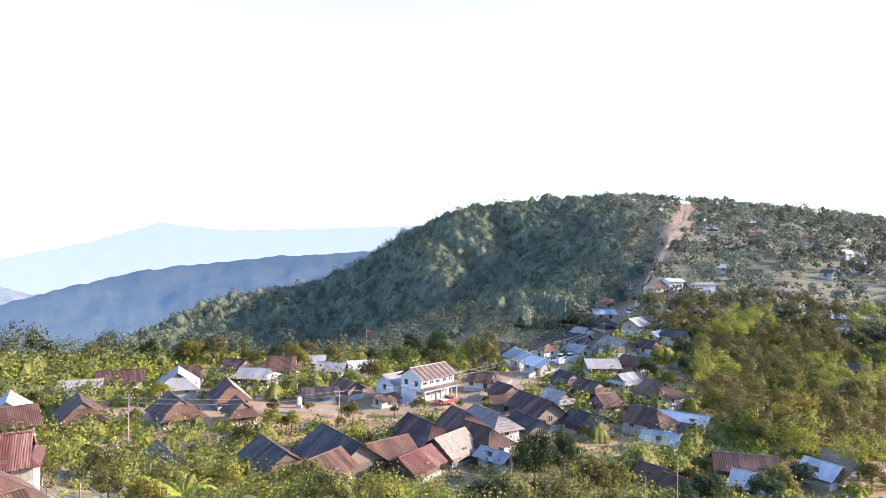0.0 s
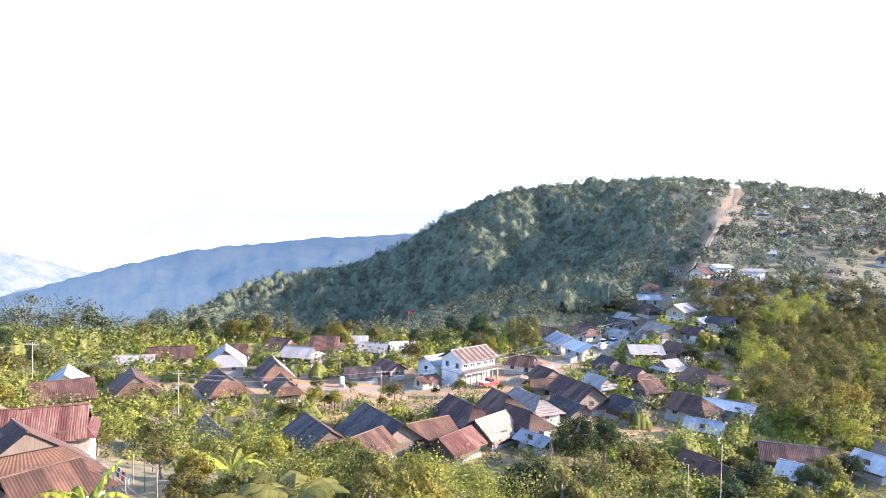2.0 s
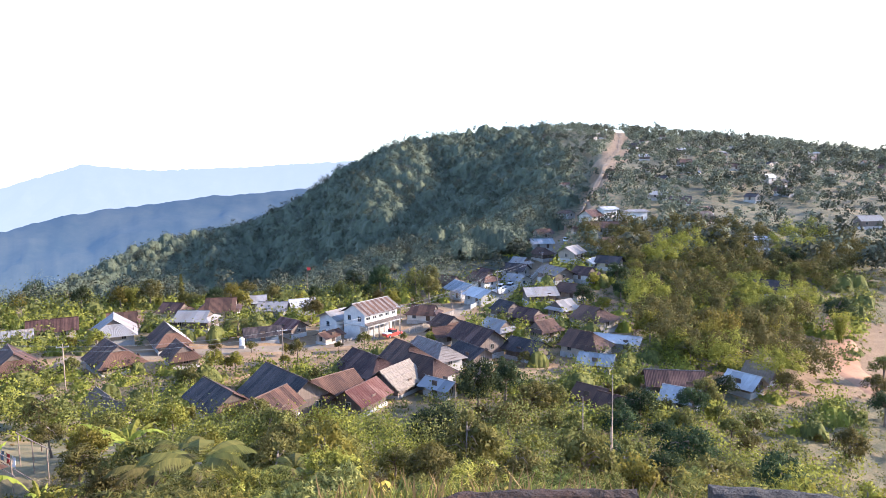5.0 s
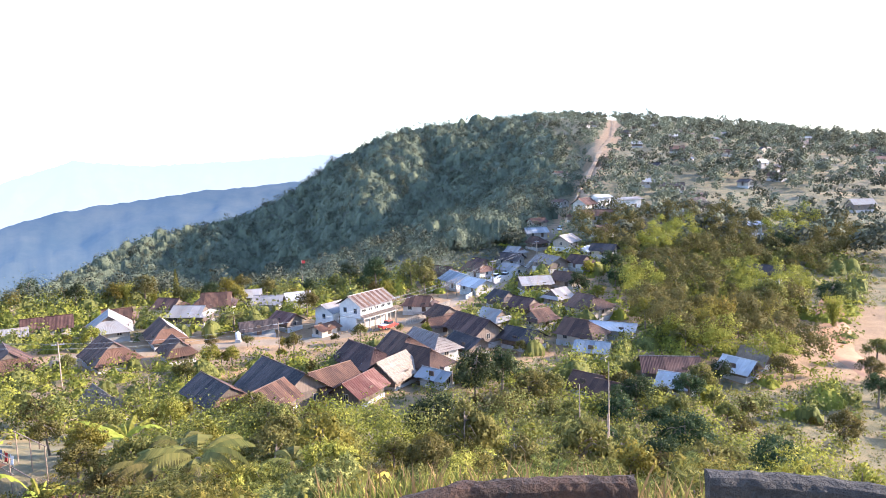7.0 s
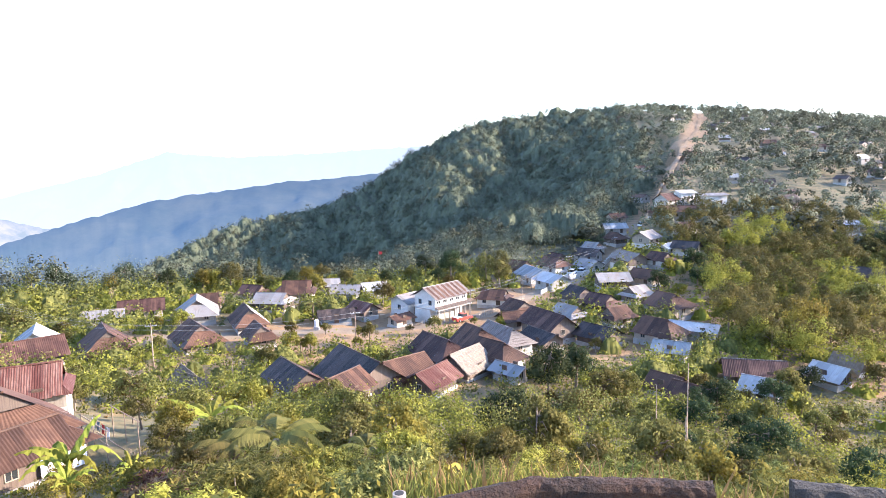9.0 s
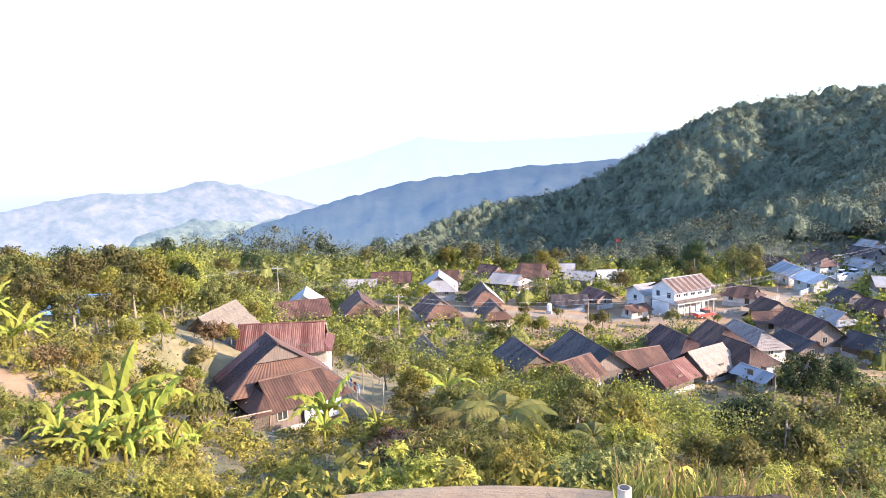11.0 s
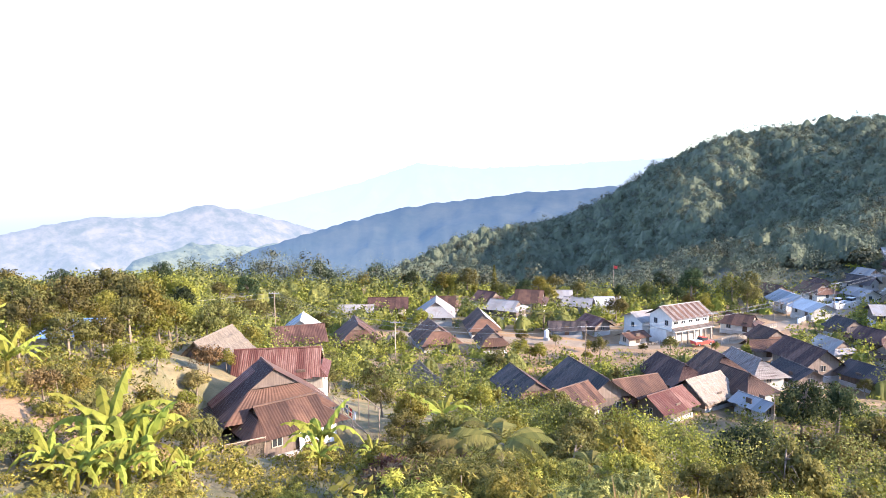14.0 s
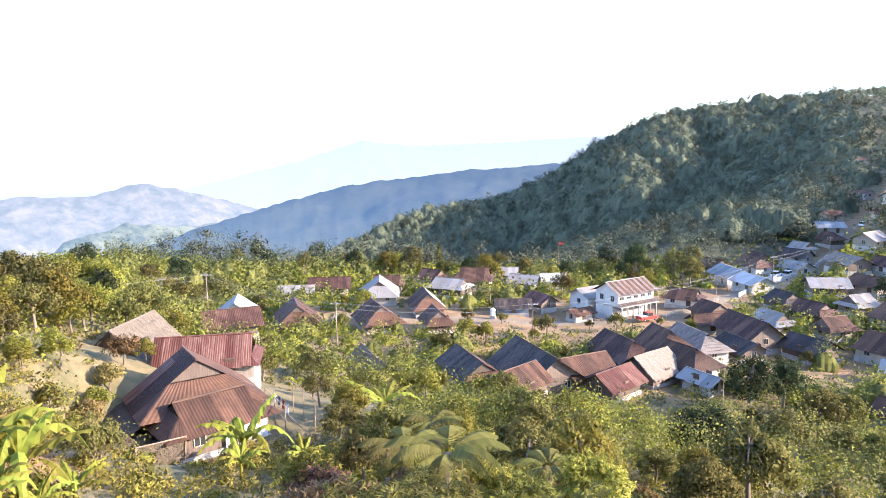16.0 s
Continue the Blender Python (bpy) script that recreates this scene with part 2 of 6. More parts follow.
GROUND = ground_material()
ROAD = varied("road_earth", (0.20, 0.15, 0.1), (0.36, 0.28, 0.19), 0.3, 3.0, 0.95, worldly=True, depth=0.05)
RED_EARTH = varied("red_earth", (0.36, 0.17, 0.08), (0.55, 0.30, 0.16), 0.15, 2.0, 0.95, worldly=True, depth=0.1)
DRY_EARTH = varied("dry_earth", (0.17, 0.11, 0.06), (0.31, 0.21, 0.115), 0.2, 2.0, 0.95, worldly=True, depth=0.08)
BARK = varied("bark", (0.09, 0.065, 0.045), (0.25, 0.2, 0.15), 1.5, 14.0, 0.95, stretch=(1, 1, 0.25), depth=0.05)
DRY_WOOD = varied("dry_wood", (0.2, 0.14, 0.1), (0.42, 0.32, 0.24), 1.5, 14.0, 0.95, stretch=(1, 1, 0.25))
PLANK = varied("plank_wall", (0.07, 0.05, 0.04), (0.19, 0.145, 0.115), 1.2, 14.0, 0.85, stretch=(6, 6, 0.4))
PALE_PLANK = varied("pale_board_wall", (0.2, 0.165, 0.13), (0.38, 0.33, 0.27), 1.2, 14.0, 0.85, stretch=(5, 5, 0.4))
WHITE_WALL = varied("white_plaster", (0.4, 0.385, 0.36), (0.62, 0.61, 0.585), 0.6, 8.0, 0.85, shift=0.06)
GREY_WALL = varied("grey_cement", (0.26, 0.25, 0.23), (0.45, 0.43, 0.4), 0.8, 10.0, 0.9, shift=0.12)
MUD_WALL = varied("ochre_wall", (0.3, 0.25, 0.2), (0.48, 0.41, 0.33), 0.8, 9.0, 0.9, shift=0.15)
GLASS_DARK = varied("dark_glass", (0.015, 0.018, 0.02), (0.05, 0.055, 0.06), 2.0, 10.0, 0.12, relief=0.0)
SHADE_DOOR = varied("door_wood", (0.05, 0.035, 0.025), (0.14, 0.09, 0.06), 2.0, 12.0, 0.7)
BLUE_PAINT = varied("faded_blue_paint", (0.07, 0.10, 0.14), (0.16, 0.21, 0.27), 1.0, 9.0, 0.7)
TARP_BLUE = varied("blue_tarpaulin", (0.02, 0.09, 0.3), (0.22, 0.36, 0.52), 2.2, 6.0, 0.45, shift=0.15)
THATCH = varied("thatch", (0.11, 0.09, 0.07), (0.26, 0.215, 0.17), 1.2, 22.0, 0.98, stretch=(4, 0.6, 1), relief=0.9, depth=0.06)
PALE_THATCH = varied("bleached_thatch", (0.09, 0.072, 0.053), (0.23, 0.185, 0.14), 1.2, 22.0, 0.98, stretch=(4, 0.6, 1), relief=0.9, depth=0.06)
TIN_BROWN = rusty("brown_rusted_tin", (0.056, 0.031, 0.022), (0.118, 0.063, 0.04), 0.5)
TIN_MAROON = rusty("maroon_tin", (0.05, 0.025, 0.02), (0.112, 0.062, 0.046), 0.45)
TIN_RED = rusty("red_rusted_tin", (0.095, 0.034, 0.025), (0.21, 0.135, 0.105), 0.44, stripe=0.75)
# also laid on brown roofs to paint shade on slopes turned from the sun
TIN_BLACK = rusty("weathered_and_shade_black_tin", (0.035, 0.03, 0.03), (0.09, 0.065, 0.055), 0.45)
TIN_GREY = rusty("grey_zinc_tin", (0.24, 0.235, 0.23), (0.2, 0.155, 0.125), 0.45)
TIN_STRIPED = rusty("zinc_tin_with_rust_streaks", (0.27, 0.24, 0.21), (0.085, 0.055, 0.046), 0.52, stripe=0.9)
TIN_WHITE = rusty("bright_new_tin", (0.38, 0.385, 0.39), (0.29, 0.275, 0.25), 0.42, rough=0.5)
TIN_BLUE = rusty("pale_blue_tin", (0.23, 0.25, 0.265), (0.25, 0.24, 0.225), 0.42, rough=0.5)
CONCRETE = varied("mossy_concrete", (0.014, 0.009, 0.006), (0.085, 0.036, 0.015), 4.0, 30.0, 0.95, relief=1.0, depth=0.05)
OLD_CONCRETE = varied("old_concrete", (0.008, 0.007, 0.006), (0.045, 0.037, 0.03), 4.0, 28.0, 0.95, relief=1.0, depth=0.05)
PIPE = varied("pale_pipe", (0.22, 0.18, 0.14), (0.42, 0.37, 0.3), 3.0, 20.0, 0.7)
STEEL = varied("galvanised_steel", (0.25, 0.25, 0.25), (0.4, 0.4, 0.4), 2.0, 20.0, 0.45, metal=0.7)
WIRE = varied("power_cable", (0.16, 0.16, 0.16), (0.26, 0.26, 0.26), 2.0, 20.0, 0.5)
CAR_WHITE = varied("white_car_paint", (0.72, 0.73, 0.74), (0.82, 0.82, 0.82), 1.0, 8.0, 0.25, relief=0.0)
CAR_RED = varied("red_car_paint", (0.38, 0.04, 0.03), (0.5, 0.07, 0.05), 1.0, 8.0, 0.3, relief=0.0)
RUBBER = varied("black_rubber", (0.015, 0.015, 0.015), (0.04, 0.04, 0.04), 3.0, 12.0, 0.9)
CLOTH = varied("white_cloth", (0.6, 0.6, 0.6), (0.8, 0.8, 0.8), 2.0, 12.0, 0.9)
RED_CLOTH = varied("red_cloth", (0.5, 0.03, 0.03), (0.65, 0.08, 0.06), 2.0, 12.0, 0.9)
LEAF_FOREST = foliage("forest_leaves", (0.075, 0.085, 0.06), (0.11, 0.12, 0.077), (0.14, 0.142, 0.082), 0.15)
# drier trees, paled further to put the hillside's haze into the leaf colour
LEAF_HILL = foliage("hillside_leaves", (0.095, 0.115, 0.08), (0.165, 0.18, 0.12), (0.25, 0.24, 0.145), 0.2)
LEAF_GREEN = foliage("green_leaves", (0.07, 0.076, 0.028), (0.175, 0.16, 0.048), (0.28, 0.24, 0.075))
LEAF_DARK = foliage("dark_leaves", (0.025, 0.04, 0.022), (0.06, 0.08, 0.035), (0.12, 0.13, 0.05))
LEAF_YELLOW = foliage("yellow_green_leaves", (0.10, 0.098, 0.02), (0.26, 0.235, 0.045), (0.42, 0.35, 0.08), 0.4)
LEAF_DRY = foliage("dry_leaves", (0.12, 0.085, 0.035), (0.28, 0.2, 0.08), (0.42, 0.3, 0.13), 0.3)
LEAF_BUSH = foliage("sunlit_bush_leaves", (0.085, 0.086, 0.022), (0.30, 0.268, 0.05), (0.52, 0.43, 0.095), 0.32, single=0.5)
LEAF_PALE = foliage("pale_bush_leaves", (0.08, 0.088, 0.026), (0.22, 0.215, 0.065), (0.42, 0.37, 0.13), 0.32, single=0.45)
LEAF_DEEP = foliage("deep_green_bush_leaves", (0.05, 0.06, 0.018), (0.165, 0.165, 0.038), (0.40, 0.36, 0.08), 0.32, single=0.5)
LEAF_BANANA = foliage("banana_leaves", (0.13, 0.165, 0.022), (0.29, 0.30, 0.05), (0.44, 0.41, 0.10), 0.4)
FROND_BROWN = foliage("dead_fronds", (0.07, 0.04, 0.025), (0.17, 0.10, 0.06), (0.30, 0.19, 0.11), 0.2)
# each ridge glows in its haze colours, painting the distant air onto it
FAR_A = far_haze_paint("near_blue_ridge", (0.03, 0.045, 0.03), (0.085, 0.09, 0.055), (0.042, 0.08, 0.15), (0.098, 0.162, 0.245), -240, -20, 0.4)
FAR_B = far_haze_paint("hazy_spur", (0.05, 0.06, 0.03), (0.34, 0.34, 0.16), (0.09, 0.14, 0.19), (0.13, 0.185, 0.235), -350, -180, 0.4)
FAR_C = far_haze_paint("far_hills", (0.06, 0.07, 0.04), (0.40, 0.32, 0.25), (0.135, 0.172, 0.21), (0.18, 0.22, 0.26), -500, -150, 0.2)
FAR_D = far_haze_paint("farthest_mountains", (0.1, 0.1, 0.1), (0.2, 0.2, 0.2), (0.225, 0.268, 0.310), (0.246, 0.289, 0.327), -300, 50, 0.05)
HAZE_GLOW = haze_glow_material()


# ---- tools for building ----
class Shape:
    """Corners and faces gathered for one mesh."""

    def __init__(self):
        self.v, self.f = [], []

    def face(self, *pts):
        n = len(self.v)
        self.v += [tuple(p) for p in pts]
        self.f.append(tuple(range(n, n + len(pts))))
        return self

    def box(self, x0, x1, y0, y1, z0, z1):
        n = len(self.v)
        self.v += [(x, y, z) for z in (z0, z1) for x, y in ((x0, y0), (x1, y0), (x1, y1), (x0, y1))]
        self.f += [tuple(n + i for i in q) for q in ((3, 2, 1, 0), (4, 5, 6, 7), (0, 1, 5, 4), (1, 2, 6, 5), (2, 3, 7, 6), (3, 0, 4, 7))]
        return self

    def slab(self, pts, t):
        """A plate of thickness t under the polygon pts."""
        a = [Vector(p) for p in pts]
        n = (a[1] - a[0]).cross(a[2] - a[0]).normalized() * t
        self.face(*a)
        self.face(*[p - n for p in reversed(a)])
        for i in range(len(a)):
            p, q = a[i], a[(i + 1) % len(a)]
            self.face(p, p - n, q - n, q)
        return self

    def tube(self, path, radii, sides=6):
        """A tapering tube along a path of points."""
        path = [Vector(p) for p in path]
        start = len(self.v)
        for i, p in enumerate(path):
            d = (path[min(i + 1, len(path) - 1)] - path[max(i - 1, 0)]).normalized()
            a = d.orthogonal().normalized()
            b = d.cross(a)
            for k in range(sides):
                w = 2 * math.pi * k / sides
                self.v.append(tuple(p + (a * math.cos(w) + b * math.sin(w)) * radii[i]))
        for i in range(len(path) - 1):
            for k in range(sides):
                s, e = start + i * sides, start + (i + 1) * sides
                self.f.append((s + k, s + (k + 1) % sides, e + (k + 1) % sides, e + k))
        self.f.append(tuple(start + (len(path) - 1) * sides + k for k in range(sides)))
        self.f.append(tuple(start + k for k in reversed(range(sides))))
        return self

    def corrugated(self, a, b, c, d, count, lift=0.025):
        """A ribbed sheet over the quad: a-b is the upper edge, d-c the lower, ribs run down."""
        a, b, c, d = (Vector(p) for p in (a, b, c, d))
        up = ((b - a).cross(d - a) if (b - a).length > 0.01 else (c - d).cross(a - d) * -1).normalized()
        if up.z < 0:
            up = -up
        n = len(self.v)
        for i in range(count + 1):
            o = up * (lift if i % 2 else 0)
            self.v += [tuple(a.lerp(b, i / count) + o), tuple(d.lerp(c, i / count) + o)]
        self.f += [(n + 2 * i, n + 2 * i + 1, n + 2 * i + 3, n + 2 * i + 2) for i in range(count)]
        return self

    def mesh(self, name, mat, smooth=False):
        me = bpy.data.meshes.new(name)
        me.from_pydata(self.v, [], self.f)
        me.materials.append(mat)
        if smooth:
            me.shade_smooth()
        return me


def quads_mesh(name, corners, mat, out=None, even=0.82):
    """A mesh of loose quads from an array (n, 4, 3); out: the ways out of the mass they belong to, for its round shading."""
    n = len(corners)
    me = bpy.data.meshes.new(name)
    me.vertices.add(4 * n)
    me.vertices.foreach_set("co", np.ascontiguousarray(corners, np.float32).ravel())
    me.loops.add(4 * n)
    me.loops.foreach_set("vertex_index", np.arange(4 * n, dtype=np.int32))
    me.polygons.add(n)
    me.polygons.foreach_set("loop_start", np.arange(0, 4 * n, 4, dtype=np.int32))
    me.materials.append(mat)
    me.update(calc_edges=True)
    if out is not None:
        face = np.cross(corners[:, 1] - corners[:, 0], corners[:, 2] - corners[:, 1])
        face /= np.linalg.norm(face, axis=1)[:, None] + 1e-9
        if out.ndim == 2:
            out = np.repeat(out[:, None], 4, 1)
        nrm = out / (np.linalg.norm(out, axis=2, keepdims=True) + 1e-9) * even + face[:, None] * (1 - even)
        nrm /= np.linalg.norm(nrm, axis=2, keepdims=True) + 1e-9
        me.polygons.foreach_set("use_smooth", np.ones(n, bool))
        me.normals_split_custom_set_from_vertices(nrm.reshape(-1, 3).tolist())
    return me


def part(name, shape, mat, parent, label="", at=None, smooth=False):
    """One mesh object under a thing or a part."""
    data = shape if isinstance(shape, bpy.types.Mesh) else shape.mesh(name, mat, smooth)
    ob = new(name, data)
    ob.parent = parent
    if at is not None:
        ob.matrix_basis = at
    return tagged(ob, label)


def thing(name, label, category, group="", kind="", at=None):
    ob = new(name)
    ob.empty_display_size = 0.3
    if at is not None:
        ob.matrix_basis = at
    return tagged(ob, label, category, group, kind)


def height(x, y):
    return float(ground(np.array([x]), np.array([y]))[0])


# ---- the ground ----
ROAD_LINE = [(-60, 128), (-30, 136), (-8, 139.5), (6, 149), (22, 171), (38, 196), (56, 229), (72, 262), (86, 290), (105, 330), (125, 380), (150, 440), (182, 510), (215, 600), (243, 680), (252, 735)]


def off_line(x, y, line):
    best = np.full(np.shape(x), 1e9)
    for a, b in zip(line[:-1], line[1:]):
        dx, dy = b[0] - a[0], b[1] - a[1]
        u = np.clip(((x - a[0]) * dx + (y - a[1]) * dy) / (dx * dx + dy * dy), 0, 1)
        best = np.minimum(best, np.hypot(x - a[0] - u * dx, y - a[1] - u * dy))
    return best


def patch(x, y, cx, cy, rx, ry, ang=0.0):
    """1 inside an ellipse, falling softly to 0 outside."""
    c, s = math.cos(radians(ang)), math.sin(radians(ang))
    u, v = ((x - cx) * c + (y - cy) * s) / rx, (-(x - cx) * s + (y - cy) * c) / ry
    return np.clip(1.6 - np.hypot(u, v), 0, 1)


def bareness(x, y):
    """How far the ground is trodden and bare: yards, the road, the track up the hill."""
    line = off_line(x, y, ROAD_LINE)
    track = np.clip(1.5 - line / np.where(y > 300, 6.0, 5.0), 0, 1)
    yard = patch(x, y, -16, 135, 26, 9, 15) * 0.9 + patch(x, y, 28, 155, 45, 55) * 0.4 + patch(x, y, -45, 125, 50, 40) * 0.3
    clear = patch(x, y, 99, 117, 17, 20) + patch(x, y, -35, 23.5, 8, 5, 30) + patch(x, y, 70, 104, 10, 8) * 0.7
    east = np.clip((x - 0.22 * y - 10) / 120, 0, 1) * np.clip((y - 220) / 80, 0, 1) * 0.25
    knoll = patch(x, y, 0, 0, 7, 7) * 0.5
    return np.clip(0.2 + track + yard + clear + east + knoll, 0, 1.3)


def spur_line(y):
    """The line of the hill's southern spur; west of it the wood is closed."""
    return np.interp(y, [200, 272, 390, 540, 700, 760], [40, 66, 105, 140, 165, 180])


def woodedness(x, y):
    """Where leaf litter and shade plants cover the forest floor, darkened to stand in for the crowns' shade."""
    closed = np.clip((spur_line(y) - x) / 15 + 0.5, 0, 1) * np.clip((np.hypot(x, y) - 190) / 15, 0, 1)
    half = 0.38 * np.clip((np.hypot(x, y) - 215) / 30, 0, 1) * (1 - np.clip(1.6 - off_line(x, y, ROAD_LINE) / 8, 0, 1))
    return np.maximum(closed, half)


def ground_sheet():
    turns, rings = 420, 210
    r = np.concatenate([[0.0], 1.2 * (4600 / 1.2) ** (np.arange(rings) / (rings - 1))])
    a = np.arange(turns) * 2 * math.pi / turns
    x, y = np.outer(r[1:], np.sin(a)).ravel(), np.outer(r[1:], np.cos(a)).ravel()
    x, y = np.concatenate([[0.0], x]), np.concatenate([[0.0], y])
    z = ground(x, y)
    me = bpy.data.meshes.new("ground")
    k = np.arange(turns)
    nxt = (k + 1) % turns
    faces = [(0, 1 + i, 1 + (i + 1) % turns) for i in range(turns)]
    for i in range(rings - 1):
        s = 1 + i * turns
        faces += list(zip((s + k).tolist(), (s + turns + k).tolist(), (s + turns + nxt).tolist(), (s + nxt).tolist()))
    me.from_pydata(np.stack([x, y, z], 1).tolist(), [], [f[::-1] for f in faces])
    at = me.attributes.new("bare", "FLOAT", "POINT")
    at.data.foreach_set("value", bareness(x, y).astype(np.float32))
    at = me.attributes.new("wooded", "FLOAT", "POINT")
    at.data.foreach_set("value", woodedness(x, y).astype(np.float32))
    me.materials.append(GROUND)
    me.shade_smooth()
    ob = tagged(new("ground", me), "sloping village ground of dry grass and bare tan earth", "ground", kind="structure")
    return ob


ground_sheet()


def ribbon(name, label, category, mat, line, width, lift, step=3.0):
    """A strip of made ground that follows the hill along a line."""
    pts = []
    for a, b in zip(line[:-1], line[1:]):
        n = max(1, int(math.dist(a, b) / step))
        pts += [(a[0] + (b[0] - a[0]) * i / n, a[1] + (b[1] - a[1]) * i / n) for i in range(n)]
    pts.append(line[-1])
    s = Shape()
    cols = 7
    for i, p in enumerate(pts):
        q, o = pts[min(i + 1, len(pts) - 1)], pts[max(i - 1, 0)]
        d = Vector((q[0] - o[0], q[1] - o[1])).normalized()
        for k in range(cols):
            u = (k / (cols - 1) - 0.5) * width * (1 + 0.18 * noise.noise(Vector((p[0] * 0.1, p[1] * 0.1, k * 0.02))))
            x, y = p[0] - d.y * u, p[1] + d.x * u
            s.v.append((x, y, height(x, y) + lift - (0.25 if k in (0, cols - 1) else 0)))
    for i in range(len(pts) - 1):
        for k in range(cols - 1):
            s.f.append((i * cols + k, i * cols + k + 1, (i + 1) * cols + k + 1, (i + 1) * cols + k))
    me = s.mesh(name, mat, True)
    return tagged(new(name, me), label, category, kind="structure")


ribbon("road", "narrow dusty village road between the houses", "road", ROAD, ROAD_LINE[:9], 5.0, 0.22)
ribbon("hill_track", "bare earth track straight up the wooded hill", "track", DRY_EARTH, ROAD_LINE[8:], 3.4, 0.3, 6.0)
ribbon("earth_road", "red earth road beside the clearing", "road", RED_EARTH, [(112, 154), (97, 135), (86, 117), (81, 100), (83, 84), (90, 68)], 6.0, 0.25)


# ---- distance: ridges kilometres away, paled by painted haze ----
def far_ridge(name, label, mat, crest_line, run, drop, rugged, cells):
    """A mountain ridge along a crest of (degrees left of ahead, metres away, degrees up), falling drop metres over run metres on both sides."""
    s = Shape()
    along = np.linspace(0, len(crest_line) - 1, cells)
    az, dist, el = (np.interp(along, range(len(crest_line)), [c[i] for c in crest_line]) for i in range(3))
    rows = 26
    for i in range(cells):
        a = radians(az[i])
        top = 35 + dist[i] * math.tan(radians(el[i]))
        for k in range(-4, rows):
            v = k / (rows - 1)
            d = dist[i] - v * run
            x, y = -d * math.sin(a), d * math.cos(a)
            gully = noise.ridged_multi_fractal(Vector((x, y, 0)) / (run * 0.45), 1.0, 2.1, 5, 1.0, 2.0)
            fine = noise.fractal(Vector((x, y, 3.0)) / (run * 0.05), 0.9, 2.0, 4)
            z = top - abs(v) ** 0.85 * drop + (gully - 1.1) * rugged * min(1, abs(v) * 5) + fine * rugged * 0.10
            s.v.append((x, y, z))
    rows += 4
    for i in range(cells - 1):
        for k in range(rows - 1):
            s.f.append((i * rows + k, i * rows + k + 1, (i + 1) * rows + k + 1, (i + 1) * rows + k))
    tagged(new(name, s.mesh(name, mat, True)), label, "mountains", kind="structure")


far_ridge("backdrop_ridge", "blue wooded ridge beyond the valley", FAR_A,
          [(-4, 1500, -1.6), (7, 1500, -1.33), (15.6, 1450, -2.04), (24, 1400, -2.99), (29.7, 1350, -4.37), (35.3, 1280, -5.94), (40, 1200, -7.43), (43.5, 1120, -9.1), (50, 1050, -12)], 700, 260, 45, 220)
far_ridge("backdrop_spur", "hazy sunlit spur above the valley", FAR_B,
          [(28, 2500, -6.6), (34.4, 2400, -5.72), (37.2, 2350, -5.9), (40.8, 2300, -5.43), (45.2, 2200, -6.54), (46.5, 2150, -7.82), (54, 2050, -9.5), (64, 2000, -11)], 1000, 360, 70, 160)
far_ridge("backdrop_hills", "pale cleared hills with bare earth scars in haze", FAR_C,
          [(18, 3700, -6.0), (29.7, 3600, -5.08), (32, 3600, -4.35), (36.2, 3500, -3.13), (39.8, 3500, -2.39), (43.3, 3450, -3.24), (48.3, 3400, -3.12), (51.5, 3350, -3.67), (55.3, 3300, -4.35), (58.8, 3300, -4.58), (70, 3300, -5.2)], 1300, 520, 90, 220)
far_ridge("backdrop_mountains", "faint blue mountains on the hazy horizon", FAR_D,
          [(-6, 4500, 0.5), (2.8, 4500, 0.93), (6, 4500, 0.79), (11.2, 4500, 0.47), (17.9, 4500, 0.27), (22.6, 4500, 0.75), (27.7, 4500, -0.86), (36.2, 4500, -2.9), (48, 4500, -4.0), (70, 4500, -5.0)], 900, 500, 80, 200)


def horizon_haze_glow():
    # emissive ring added round the horizon in place of real haze
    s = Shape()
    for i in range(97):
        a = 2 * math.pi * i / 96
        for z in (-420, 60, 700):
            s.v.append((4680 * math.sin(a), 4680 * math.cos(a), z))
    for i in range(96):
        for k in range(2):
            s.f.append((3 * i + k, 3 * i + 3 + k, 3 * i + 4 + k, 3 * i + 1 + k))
    ob = tagged(new("backdrop_haze", s.mesh("backdrop_haze", HAZE_GLOW, True)), "glowing band painted as pale haze along the horizon", "haze", kind="structure")
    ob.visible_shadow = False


horizon_haze_glow()


# ---- houses ----
PLOTS = []  # centres and radii of what stands on the ground, kept free of trees
_windows = {}


def window_mesh(w, h, mat):
    key = (w, h, mat.name)
    if key not in _windows:
        s = Shape()
        for x0, x1, z0, z1 in ((-w / 2, w / 2, h / 2 - 0.08, h / 2), (-w / 2, w / 2, -h / 2, -h / 2 + 0.08), (-w / 2, -w / 2 + 0.08, -h / 2, h / 2), (w / 2 - 0.08, w / 2, -h / 2, h / 2), (-0.03, 0.03, -h / 2, h / 2)):
            s.box(x0, x1, -0.06, 0.03, z0, z1)
        p = Shape().box(-w / 2 + 0.04, w / 2 - 0.04, -0.02, 0.015, -h / 2 + 0.04, h / 2 - 0.04)
        _windows[key] = s.mesh("window_frame", mat), p.mesh("pane", GLASS_DARK)
    return _windows[key]


def door_mesh(w, h):
    key = ("door", w, h)
    if key not in _windows:
        s = Shape().box(-w / 2, w / 2, -0.05, 0.02, 0, h)
        for i in range(3):
            s.box(-w / 2 + 0.08 + i * w / 3, -w / 2 + w / 3 - 0.02 + i * w / 3, -0.075, -0.05, 0.1, h - 0.1)
        _windows[key] = s.mesh("door", SHADE_DOOR)
    return _windows[key]


